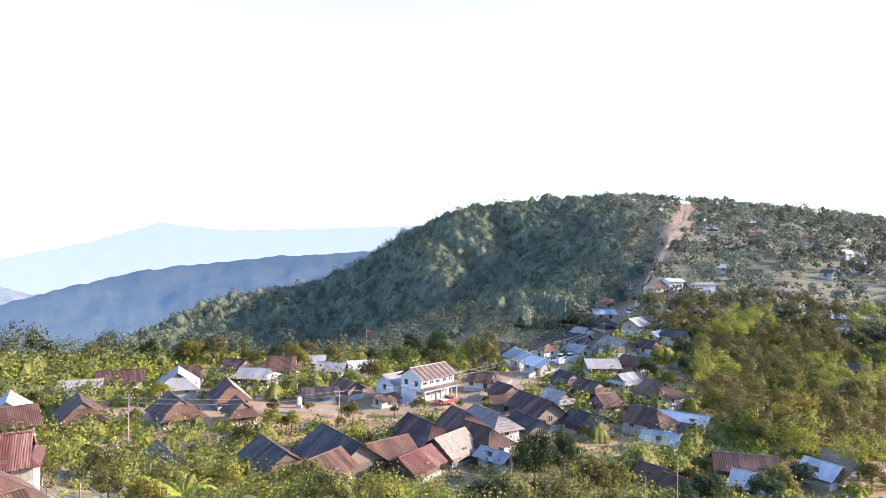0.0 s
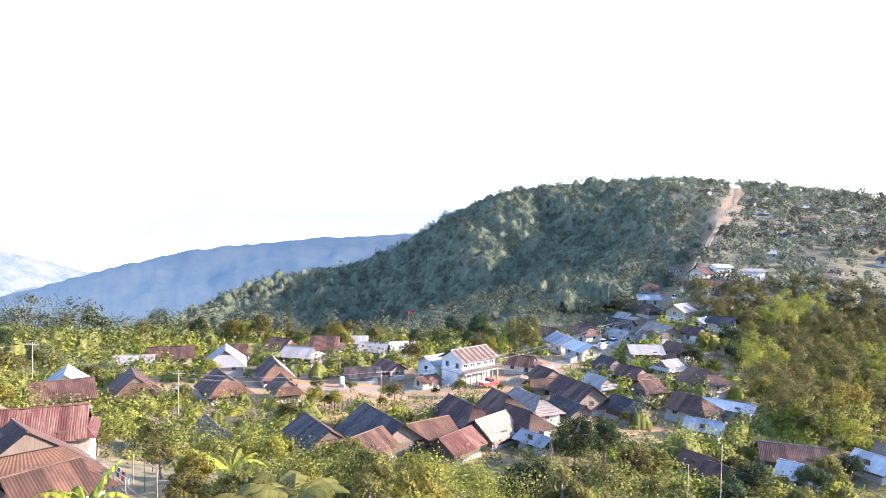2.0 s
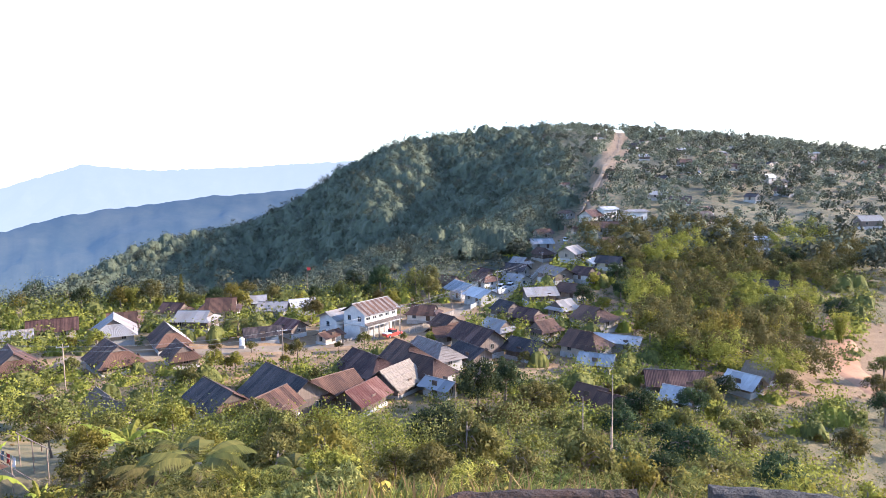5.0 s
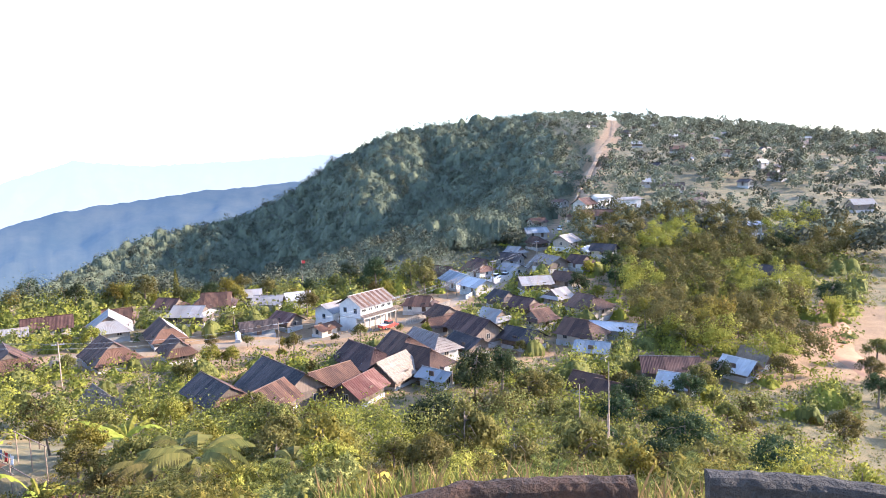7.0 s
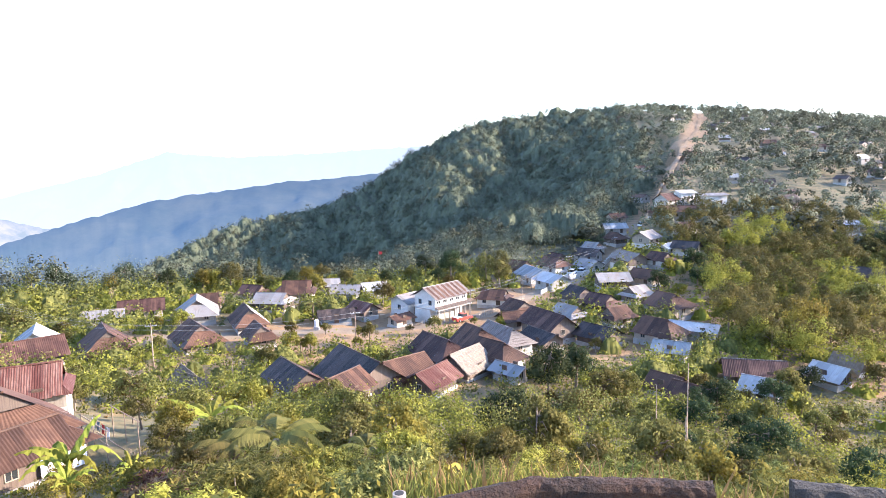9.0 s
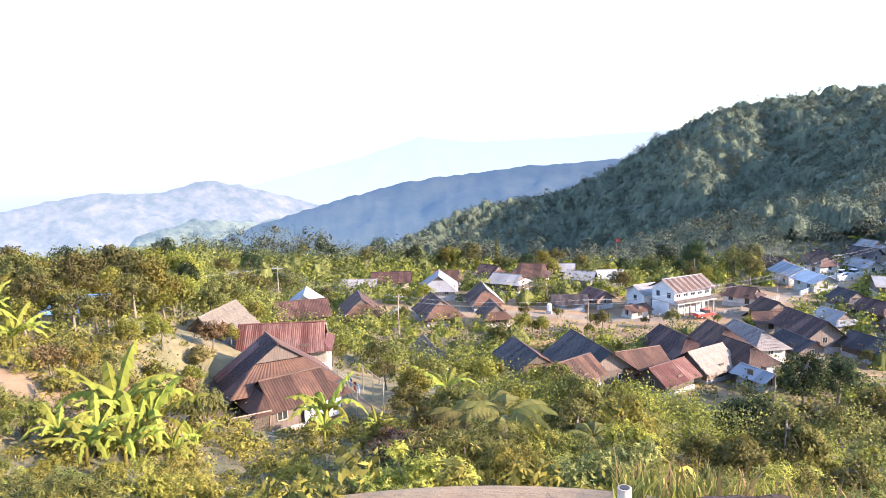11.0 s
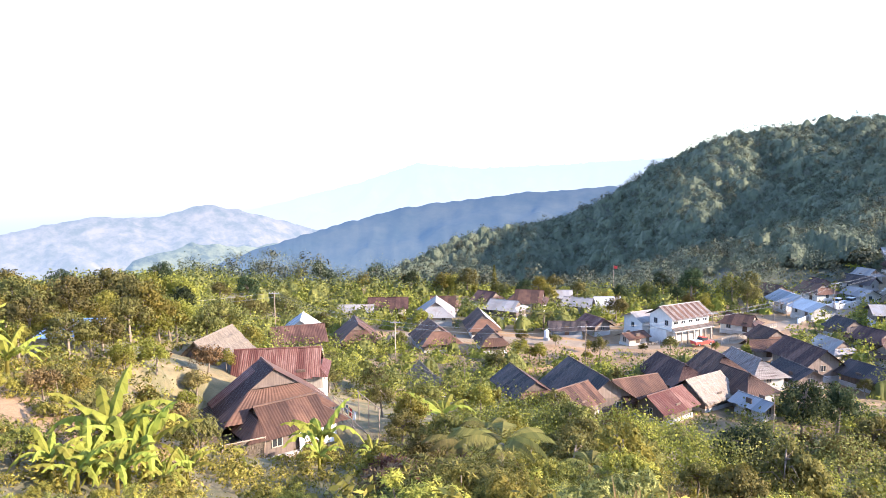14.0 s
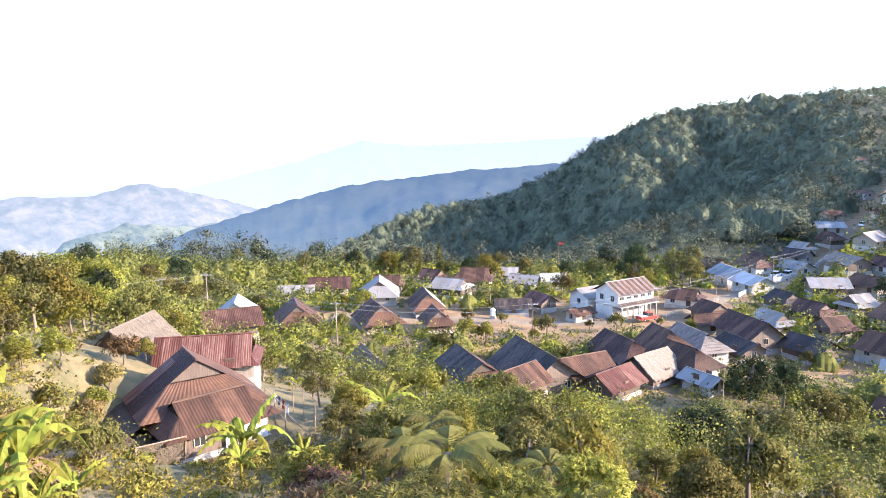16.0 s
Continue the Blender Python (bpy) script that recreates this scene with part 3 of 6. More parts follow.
def slope_sheets(roof, name, a, b, c, d, mat, width, tone, other=None):
    """One roof slope, ridge a-b and eave d-c, laid with ribbed sheets side by side."""
    a, b, c, d = (Vector(p) for p in (a, b, c, d))
    n = max(1, round((b - a).length / width))
    ex = (b - a).normalized()
    ey = (a - d).normalized()
    ez = ex.cross(ey).normalized()
    run, w = (a - d).length, (b - a).length / n
    s = Shape().corrugated((0, 0, 0), (w + 0.03, 0, 0), (w + 0.03, -run, 0), (0, -run, 0), 8, 0.03)
    me = s.mesh(name, mat)
    alt = s.mesh(name, other) if other else me
    base = Matrix((ex, ey, ez)).transposed().to_4x4()
    for i in range(n):
        m = Matrix.Translation(a + ex * w * i + ez * (0.012 * (i % 2) + tone.uniform(0, 0.012))) @ base @ pose(0, tone.uniform(-0.12, 0.04), 0, tone.uniform(-0.35, 0.35), 0, tone.uniform(-0.25, 0.25))
        part(name, alt if i % 2 else me, None, roof, at=m)


def house(x, y, ang, length, width, wall_h, rise, roof_mat, wall_mat, label, front=0.0, back=0.0, sheet=0.95, eave=0.95, dark=None, base=None,
          windows=2, group="village houses", name="house", deep=2.0, bright=False, category="house", size=0.79):
    """A house with its ridge along ang. front and back: how much of each end is hipped (0 a gable, 1 a full hip). dark:
    the material of the slope turned from the sun, its shade painted in where darker.
    """
    tone = random.Random(int(x * 31 + y * 17) & 65535)
    length, width, wall_h, rise, eave = length * size, width * size, wall_h * (1 if size == 1 else 0.8), rise * (0.25 + size * 0.75), eave * (0.4 + size * 0.6)
    z = height(x, y) + (0.15 if size == 1 else 0.5) if base is None else base
    PLOTS.append((x, y, max(length, width) * 0.62))
    h = thing(name, label, category, group, at=pose(x, y, z, 0, 0, ang))
    L, W, ov = length / 2, width / 2, eave
    body = Shape().box(-L, L, -W, W, -deep, wall_h)
    part("wall", body, wall_mat, h)
    part("plinth", Shape().box(-L - 0.12, L + 0.12, -W - 0.12, W + 0.12, -deep, 0.25), GREY_WALL, h)
    zr, slope = wall_h + rise, rise / W
    ze, Y = wall_h - slope * ov, W + ov
    run = lambda f: f * Y * 0.9
    x0, x1 = -L - ov + run(back), L + ov - run(front)
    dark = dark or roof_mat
    # the side away from the sun; a darker material here paints its shade
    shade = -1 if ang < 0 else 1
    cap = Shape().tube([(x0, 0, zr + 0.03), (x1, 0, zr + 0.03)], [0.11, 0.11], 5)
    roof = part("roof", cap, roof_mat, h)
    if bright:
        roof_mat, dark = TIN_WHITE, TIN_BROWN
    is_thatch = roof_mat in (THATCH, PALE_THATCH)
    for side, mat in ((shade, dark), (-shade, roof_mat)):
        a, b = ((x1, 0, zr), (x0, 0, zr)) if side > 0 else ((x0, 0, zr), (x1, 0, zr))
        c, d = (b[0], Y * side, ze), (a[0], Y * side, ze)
        if is_thatch:
            s = Shape()
            cells, down = int(length / 0.35) + 2, 12
            for i in range(cells + 1):
                for k in range(down + 1):
                    u, v = i / cells, k / down
                    p = Vector(a).lerp(Vector(b), u).lerp(Vector(d).lerp(Vector(c), u), v * (1 + tone.uniform(-0.03, 0.05) * (k == down)))
                    p.z += 0.12 + tone.uniform(-0.05, 0.05) - 0.05 * (k % 3)
                    s.v.append(tuple(p))
            m = down + 1
            s.f = [(i * m + k, i * m + k + 1, (i + 1) * m + k + 1, (i + 1) * m + k) for i in range(cells) for k in range(down)]
            n = len(s.v)
            s.v += [(p[0], p[1], p[2] - 0.22) for p in s.v]
            s.f += [tuple(n + i for i in reversed(q)) for q in s.f]
            part("thatch_slope", s, mat, roof)
        elif sheet:
            slope_sheets(roof, "sheet", a, b, c, d, mat, sheet, tone)
        else:
            part("roof_slope", Shape().corrugated(a, b, c, d, max(4, int(length / 0.4)), 0.05), mat, roof)
    for f, sx, xr in ((front, 1, x1), (back, -1, x0)):
        xe = sx * (L + ov)
        if f > 0:
            zm, ym = ze + f * (zr - ze), (1 - f) * Y
            skirt = Shape().corrugated((xr, ym * sx, zm), (xr, -ym * sx - 0.001 * sx, zm), (xe, -Y * sx, ze), (xe, Y * sx, ze), max(6, int(width / 0.18)), 0.03)
            part("hip_skirt", skirt, dark if bright else roof_mat, roof)
            for side, mat in ((shade, dark), (-shade, roof_mat)):
                c = Shape().corrugated((xr, ym * side, zm), (xr - 0.01 * sx, ym * side, zm), (xr, Y * side, ze), (xe, Y * side, ze), 8, 0.02)
                part("hip_corner", c, dark if bright else mat, roof)
        if f < 0.95:
            zb, yb = (ze + f * (zr - ze), (1 - f) * Y) if f > 0 else (wall_h, W)
            xg = xr - sx * 0.25 if f > 0 else sx * (L - 0.02)
            tri = [(xg, -yb, zb), (xg, yb, zb), (xg, 0, zr - 0.05)]
            g = Shape().slab(tri if sx > 0 else tri[::-1], 0.06)
            part("gable_board", g, PLANK if f > 0 else wall_mat, h)
    if windows:
        fr, pane = window_mesh(0.95, 1.1, PALE_PLANK if wall_mat is not WHITE_WALL else BLUE_PAINT)
        d_me = door_mesh(0.95, 2.0)
        for side, turn in ((-1, 0), (1, 180)):
            n = max(1, int(length / 3.2))
            for i in range(n):
                px = -L + length * (i + 0.5) / n
                if i == n // 2:
                    part("door", d_me, None, h, at=pose(px, side * (W + 0.01), 0.27, 0, 0, turn))
                    continue
                w = part("window", fr, None, h, at=pose(px, side * (W + 0.01), wall_h * 0.58, 0, 0, turn))
                part("pane", pane, None, w)
        for sx, turn in ((1, 90), (-1, -90)):
            n = max(1, int(width / 3.5))
            for i in range(n):
                py = -W + width * (i + 0.5) / n
                w = part("window", fr, None, h, at=pose(sx * (L + 0.01), py, wall_h * 0.58, 0, 0, turn))
                part("pane", pane, None, w)
    return h


DK = "dark-stained plank house under a "
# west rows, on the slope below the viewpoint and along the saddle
# maroon on the left slope of this brown roof adds to its shade
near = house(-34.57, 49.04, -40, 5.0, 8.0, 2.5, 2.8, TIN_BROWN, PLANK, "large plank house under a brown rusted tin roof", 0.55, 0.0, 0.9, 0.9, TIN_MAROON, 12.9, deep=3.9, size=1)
wing = house(-32.05, 47.3, 58, 7.3, 4.4, 2.5, 1.3, TIN_BROWN, PLANK, "low front wing of the plank house under brown tin", 0.6, 0.6, 0.9, 0.85, None, 12.2, deep=3.5, size=1)
part("lean_to_roof", Shape().corrugated((-3.2, -4.7, 1.75), (3.4, -4.7, 1.75), (3.4, -7.4, 0.65), (-3.2, -7.4, 0.65), 36, 0.03), TIN_BLACK, near, "dark tin lean-to roof")
part("lean_to_wall", Shape().box(-3.0, 3.1, -7.1, -4.0, -3.9, 0.7), PLANK, near)
part("patch_sheet", Shape().corrugated((-3.3, -1.0, 4.66), (-1.5, -1.0, 4.66), (-1.5, -4.9, 1.93), (-3.3, -4.9, 1.93), 10, 0.03), TIN_RED, near, "redder newer sheet laid on the roof")
house(-40.3, 59.2, 26, 8.6, 4.8, 2.0, 1.9, TIN_RED, PALE_PLANK, "board house under a red tin roof with peeling streaks", 0.3, 0.0, 0.85, 0.6, None, 12.9, deep=3.0, size=1)
house(-50.0, 60.5, 100, 6.6, 5.6, 1.4, 2.7, PALE_THATCH, PLANK, "low hut under bleached thatch", base=13.3, deep=3.0, windows=0, size=1)
house(-60.0, 27.6, 30, 10.0, 7.0, 2.3, 2.0, TIN_BROWN, MUD_WALL, "low ochre house under brown tin on the western slope", 0.4, 0.0, base=22.6, deep=3.0, size=1)
house(-59.5, 91.8, 40, 9.0, 6.5, 2.6, 2.0, TIN_MAROON, PLANK, DK + "maroon tin roof", 0.0, 0.0, base=7.0, deep=3.0)
house(-66.0, 103.5, -62, 8.0, 6.0, 2.8, 2.0, TIN_WHITE, WHITE_WALL, "white house under bright new tin with a blue side", dark=TIN_BLUE, base=5.6, deep=3.0)
house(-62.8, 118.5, -57, 13.0, 9.0, 2.3, 3.3, TIN_BROWN, PLANK, DK + "brown tin roof and gablet", 0.68, 0.0, base=1.0)
house(-70.5, 149.5, 22, 10.5, 6.0, 2.9, 2.0, TIN_MAROON, MUD_WALL, "long house under a maroon tin roof", 0.0, 0.0, windows=3)
house(-76.0, 143.0, 22, 9.0, 4.0, 2.2, 1.2, TIN_GREY, PALE_PLANK, "low shed under grey tin beside the long house")
house(-55.2, 142.5, -70, 12.0, 9.0, 2.3, 2.9, TIN_GREY, PALE_PLANK, "board house under pale grey zinc roof with hipped front", 0.68, 0.0)
house(-42.6, 137.0, -63, 11.0, 7.0, 2.3, 2.8, TIN_BROWN, PLANK, "plank house under brown tin with one bright slope", 0.68, 0.0, bright=True)
house(-47.5, 121.9, -53, 11.5, 8.5, 2.3, 2.9, TIN_BROWN, PLANK, DK + "brown hipped tin roof", 0.68, 0.0)
house(-36.6, 124.0, -60, 7.5, 5.5, 2.4, 2.2, TIN_BROWN, PLANK, "small plank house under dark tin with hipped front", 0.5, 0.0)
house(-38.8, 163.0, 5, 11.0, 8.0, 3.2, 2.6, TIN_BROWN, MUD_WALL, "long house under reddish brown tin with pale ridge cap", 0.3, 0.6)
house(-41.5, 151.5, -10, 10.5, 7.0, 2.8, 1.7, TIN_GREY, PLANK, "wide house under a low grey brown tin roof", 0.4, 0.4)
house(-27.0, 168.0, -6, 7.5, 5.5, 2.8, 1.6, TIN_GREY, GREY_WALL, "grey cement house under pale tin")
house(-20.5, 172.0, 20, 6.5, 5.0, 2.8, 1.4, TIN_WHITE, GREY_WALL, "small house under bright tin behind the village")
house(-33.5, 176.0, 12, 7.0, 5.0, 2.8, 1.4, TIN_GREY, MUD_WALL, "ochre house under grey tin at the village edge")
house(-20.5, 150.0, -45, 7.0, 5.0, 2.3, 1.5, TIN_RED, PLANK, "low red tin roofed shop by the yard")
house(-25.5, 143.0, 15, 8.0, 4.5, 2.2, 1.3, TIN_BLACK, BLUE_PAINT, "low blue painted shed under dark tin")
# the huts and houses in the hollow
house(-38.6, 94.4, -52, 6.0, 4.6, 1.5, 2.3, THATCH, PLANK, "small thatched hut with bleached straw roof", dark=PALE_THATCH, windows=0)
house(-36.0, 89.5, -40, 9.5, 4.4, 1.2, 2.0, PALE_THATCH, PLANK, "low thatched lean-to beside the hut", windows=0)
# on this roof and the narrow one below, black stands for the slope's shade
house(-14.2, 97.2, -54, 14.0, 10.0, 3.2, 3.4, TIN_BROWN, PLANK, "large house under brown tin, its shaded slope painted black", dark=TIN_BLACK, windows=3)
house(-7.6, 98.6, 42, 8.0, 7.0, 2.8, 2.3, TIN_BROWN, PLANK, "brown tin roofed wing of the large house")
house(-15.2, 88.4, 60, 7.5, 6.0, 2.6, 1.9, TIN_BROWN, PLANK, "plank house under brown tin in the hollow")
house(-23.1, 95.0, -54, 12.5, 6.5, 2.6, 2.0, TIN_BROWN, PLANK, "long narrow house under brown tin, its shaded slope painted black", 0.4, 0.0, dark=TIN_BLACK)
house(-2.3, 110.8, -55, 12.0, 7.5, 2.9, 2.4, TIN_MAROON, BLUE_PAINT, "blue walled house under maroon tin", 0.9, 0.0)
house(1.6, 103.5, 53, 8.0, 7.0, 2.4, 2.4, THATCH, PLANK, "plank house under grey brown thatch")
house(-3.4, 95.9, 56, 8.0, 5.5, 2.5, 1.7, TIN_RED, PLANK, "plank house under a red tin roof with worn streaks")
house(4.0, 115.0, -60, 10.0, 8.0, 3.0, 2.9, TIN_BROWN, PLANK, DK + "brown tin hipped roof", 0.9, 0.2)
house(9.0, 118.9, -60, 12.0, 6.5, 2.8, 2.1, TIN_STRIPED, GREY_WALL, "grey walled house under zinc tin with rust streaks", 0.9, 0.0)
house(6.9, 106.6, -48, 9.0, 6.5, 2.8, 2.2, TIN_BROWN, WHITE_WALL, "white walled house under dark tin with hipped end", 0.9, 0.0)
house(8.4, 100.6, -45, 5.5, 3.2, 1.9, 0.8, TIN_BLUE, GREY_WALL, "low lean-to under pale blue tin")
house(12.5, 136.5, 20, 7.0, 5.0, 2.4, 1.3, TIN_BROWN, MUD_WALL, "small shop under rusty tin beside the road")
# along the road
house(9.5, 157.5, -20, 8.5, 6.0, 2.6, 1.7, TIN_BROWN, WHITE_WALL, "white walled house under brown tin behind a fence", 0.4, 0.4)
house(22.5, 187.5, -70, 12.0, 8.0, 3.0, 2.0, TIN_WHITE, WHITE_WALL, "white house under bright new tin by the road", dark=TIN_BLUE)
house(26.0, 175.5, -62, 9.0, 7.5, 2.8, 1.6, TIN_WHITE, GREY_WALL, "roadside house under bright new tin with a veranda", dark=TIN_WHITE)
house(30.8, 207.0, -55, 11.0, 8.0, 3.0, 2.2, TIN_BROWN, WHITE_WALL, "white walled house under brown tin", 0.6, 0.3)
house(42.2, 209.5, -55, 8.0, 7.0, 2.8, 1.6, TIN_GREY, WHITE_WALL, "white walled shop under grey tin behind the compound wall")
house(44.5, 222.0, -40, 9.0, 7.0, 2.8, 2.0, TIN_BLACK, GREY_WALL, "grey house under dark tin behind the road")
house(58.0, 241.0, -62, 8.0, 6.5, 2.8, 1.9, TIN_BROWN, PLANK, DK + "brown roof by the road", 0.8, 0.2)
house(60.5, 254.0, 5, 9.5, 7.0, 2.9, 1.6, TIN_BLUE, GREY_WALL, "roadside house under pale blue tin", dark=TIN_BROWN)
house(66.0, 274.0, 20, 8.0, 6.0, 2.8, 1.6, TIN_BROWN, MUD_WALL, "ochre house under brown tin up the road")
house(80.0, 237.0, -18, 17.0, 8.0, 4.4, 1.8, TIN_BROWN, GREY_WALL, "long two level house under brown tin", windows=3)
house(81.0, 258.0, 40, 9.0, 7.0, 3.2, 2.2, TIN_MAROON, GREY_WALL, "grey house under dark maroon tin", dark=TIN_BLACK)
house(89.0, 262.5, 20, 8.0, 6.0, 5.0, 0.9, TIN_WHITE, WHITE_WALL, "white two storey house under a flat tin roof")
house(97.5, 257.0, 12, 12.0, 7.0, 5.2, 0.7, TIN_GREY, WHITE_WALL, "unfinished white house with grey columns", windows=3)
house(59.5, 208.5, 48, 9.0, 7.0, 2.8, 1.9, TIN_GREY, PALE_PLANK, "board house under grey tin beyond the road")
house(63.0, 199.5, 50, 7.0, 4.0, 2.2, 0.9, TIN_WHITE, WHITE_WALL, "small white shed under bright tin")
house(49.0, 188.0, -70, 11.0, 7.5, 2.7, 1.7, TIN_STRIPED, PLANK, "plank house under streaked zinc roof")
house(40.0, 169.5, 5, 9.0, 7.0, 2.6, 1.6, TIN_GREY, PLANK, "plank house under patched grey tin")
house(68.0, 197.0, -40, 8.0, 6.0, 2.4, 1.7, TIN_BLACK, MUD_WALL, "ochre house under dark tin among trees")
house(74.5, 218.0, 40, 8.0, 6.0, 2.4, 1.7, TIN_BROWN, MUD_WALL, "small house under brown tin among trees")
house(45.6, 142.0, -60, 10.0, 8.5, 3.3, 2.3, TIN_BROWN, MUD_WALL, "large ochre house under brown rusted tin", 0.8, 0.3)
house(38.6, 124.5, -48, 9.5, 7.5, 2.6, 2.4, TIN_BROWN, MUD_WALL, "house under a wide brown tin roof with hipped front", 0.9, 0.2)
house(45.5, 126.5, -32, 10.0, 4.6, 2.4, 0.9, TIN_WHITE, GREY_WALL, "long shed under bright white tin")
house(18.1, 128.5, -62, 12.0, 7.0, 3.4, 2.4, TIN_MAROON, PLANK, "tall plank house under maroon tin")
house(16.0, 121.0, -62, 8.5, 5.5, 2.2, 1.4, TIN_BLACK, PLANK, "low shed under black patched tin")
house(27.0, 124.0, -50, 8.0, 6.5, 2.4, 1.6, TIN_BLACK, PLANK, "dark shed under black tin above the garden")
# the hollow to the east
house(46.5, 103.0, -14, 10.0, 6.0, 2.4, 1.7, TIN_STRIPED, PLANK, "long house under brown and white streaked tin", dark=TIN_MAROON)
house(45.2, 96.5, -40, 6.0, 5.0, 1.9, 1.4, TIN_WHITE, GREY_WALL, "small house under bright bent tin", dark=TIN_WHITE)
house(58.2, 102.5, -60, 5.5, 4.5, 1.9, 1.5, TIN_WHITE, PLANK, "small hut under bright tin")
house(64.0, 107.5, -60, 5.0, 4.0, 1.4, 1.9, THATCH, PLANK, "little grey thatched granary on bare earth", windows=0)
house(31.0, 96.5, -50, 5.0, 4.0, 2.0, 1.3, TIN_BROWN, PLANK, "small hut under brown tin among bamboo")
house(33.0, 91.0, -50, 6.5, 4.5, 2.0, 1.6, TIN_BROWN, PLANK, "hut under brown tin below the garden")
house(37.0, 113.0, -30, 6.0, 4.0, 2.0, 1.2, TIN_BLUE, GREY_WALL, "low shed under pale blue tin in shade")
house(92.0, 217.0, -20, 10.0, 7.0, 3.0, 2.2, TIN_BLACK, MUD_WALL, "ochre house with two dark gables among trees", 0.3, 0.3)
house(120.0, 211.0, -15, 12.0, 7.0, 3.0, 0.9, TIN_BLUE, WHITE_WALL, "white house under flat pale blue tin", dark=TIN_WHITE)
house(118.0, 200.0, -15, 6.0, 4.0, 2.4, 0.7, TIN_WHITE, WHITE_WALL, "small annex under bright tin")
house(120.0, 246.0, 20, 9.0, 7.0, 3.0, 2.4, TIN_BLACK, PLANK, "dark plank house among trees")
house(100.0, 165.0, -40, 9.0, 6.0, 2.6, 1.8, TIN_BLACK, PLANK, "dark roofed house at the edge of the clearing")

# the white two-storey building with its gallery, on the road
def white_building():
    x, y, ang = -2.8, 147.2, 47.5
    z = height(x, y) + 0.1
    PLOTS.append((x, y, 9.0))
    b = thing("shop_building", "white two storey building with streaked tin roof and shops", "building", at=pose(x, y, z, 0, 0, ang))
    L, W = 5.1, 3.1
    part("lower_storey", Shape().box(-L, L, -W + 1.5, W, -1.5, 2.9), WHITE_WALL, b)
    part("upper_storey", Shape().box(-L, L, -W, W, 3.05, 5.5), WHITE_WALL, b)
    part("balcony_floor", Shape().box(-L - 0.2, L + 0.5, -W - 1.1, W + 0.1, 2.87, 3.05), GREY_WALL, b)
    post = Shape().box(-0.11, 0.11, -0.11, 0.11, -1.2, 2.87).mesh("column", PALE_PLANK)
    for i in range(7):
        part("column", post, None, b, at=pose(-L + 0.15 + i * (2 * L - 0.3) / 6, -W - 0.9, 0))
    rail = Shape().box(-L - 0.1, L + 0.4, -0.04, 0.04, 0.78, 0.86)
    for i in range(36):
        px = -L - 0.1 + i * (2 * L + 0.5) / 35
        rail.box(px - 0.025, px + 0.025, -0.02, 0.02, 0, 0.8)
    part("balcony_rail", rail, PLANK, b, at=pose(0, -W - 1.0, 3.05))
    part("lower_eave", Shape().corrugated((-L - 0.3, -W, 3.6), (L + 0.3, -W, 3.6), (L + 0.3, -W - 1.0, 3.2), (-L - 0.3, -W - 1.0, 3.2), 60, 0.03), TIN_STRIPED, b)
    fr, pane = window_mesh(1.3, 0.7, WHITE_WALL)
    fr2, pane2 = window_mesh(0.95, 1.1, BLUE_PAINT)
    for i in range(5):
        w = part("window", fr, None, b, at=pose(-L + 1.0 + i * 2.0, -W - 0.01, 4.5))
        part("pane", pane, None, w)
    shut = Shape()  # one ribbed sheet, folded in and out
    folds = [(0.02, 0.0)] + [(-0.05 - 0.025 * (i % 4 in (1, 2)), i * 0.06) for i in range(39)] + [(0.02, 2.28)]
    for sx in (-0.8, 0.8):
        shut.v += [(sx, fy, fz) for fy, fz in folds]
    n = len(folds)
    shut.f += [(i, n + i, n + (i + 1) % n, (i + 1) % n) for i in range(n)] + [tuple(reversed(range(n))), tuple(range(n, 2 * n))]
    me = shut.mesh("shop_door", GREY_WALL)
    for i in range(5):
        part("shop_door", me, None, b, at=pose(-L + 1.0 + i * 2.0, -W + 1.49, 0.1), label="grey ribbed roller shutter")
    for py in (-1.6, 1.4):
        w = part("window", fr2, None, b, at=pose(-L - 0.01, py, 4.4, 0, 0, -90))
        part("pane", pane2, None, w)
    roof = part("roof", Shape().tube([(-L - 0.6, 0, 7.55), (L + 0.6, 0, 7.55)], [0.12, 0.12], 5), TIN_GREY, b)
    tone = random.Random(4)
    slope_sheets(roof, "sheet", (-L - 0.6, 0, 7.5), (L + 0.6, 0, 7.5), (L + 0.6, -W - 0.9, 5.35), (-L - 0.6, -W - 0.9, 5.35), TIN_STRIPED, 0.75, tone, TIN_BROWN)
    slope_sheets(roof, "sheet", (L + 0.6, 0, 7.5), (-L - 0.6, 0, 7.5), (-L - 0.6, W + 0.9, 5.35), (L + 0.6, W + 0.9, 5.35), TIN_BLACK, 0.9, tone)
    for sx in (-1, 1):
        t = [(sx * L, -W, 5.5), (sx * L, W, 5.5), (sx * L, 0, 7.45)]
        part("gable_board", Shape().slab(t if sx > 0 else t[::-1], 0.06), WHITE_WALL, b)


white_building()
house(-10.6, 150.8, 47, 6.0, 7.0, 4.2, 1.5, TIN_GREY, WHITE_WALL, "white house under grey tin beside the shops", dark=TIN_BLUE)
house(-11.5, 141.0, 47, 5.5, 3.6, 2.1, 0.7, TIN_BROWN, MUD_WALL, "low shop front under brown tin", deep=0.6)

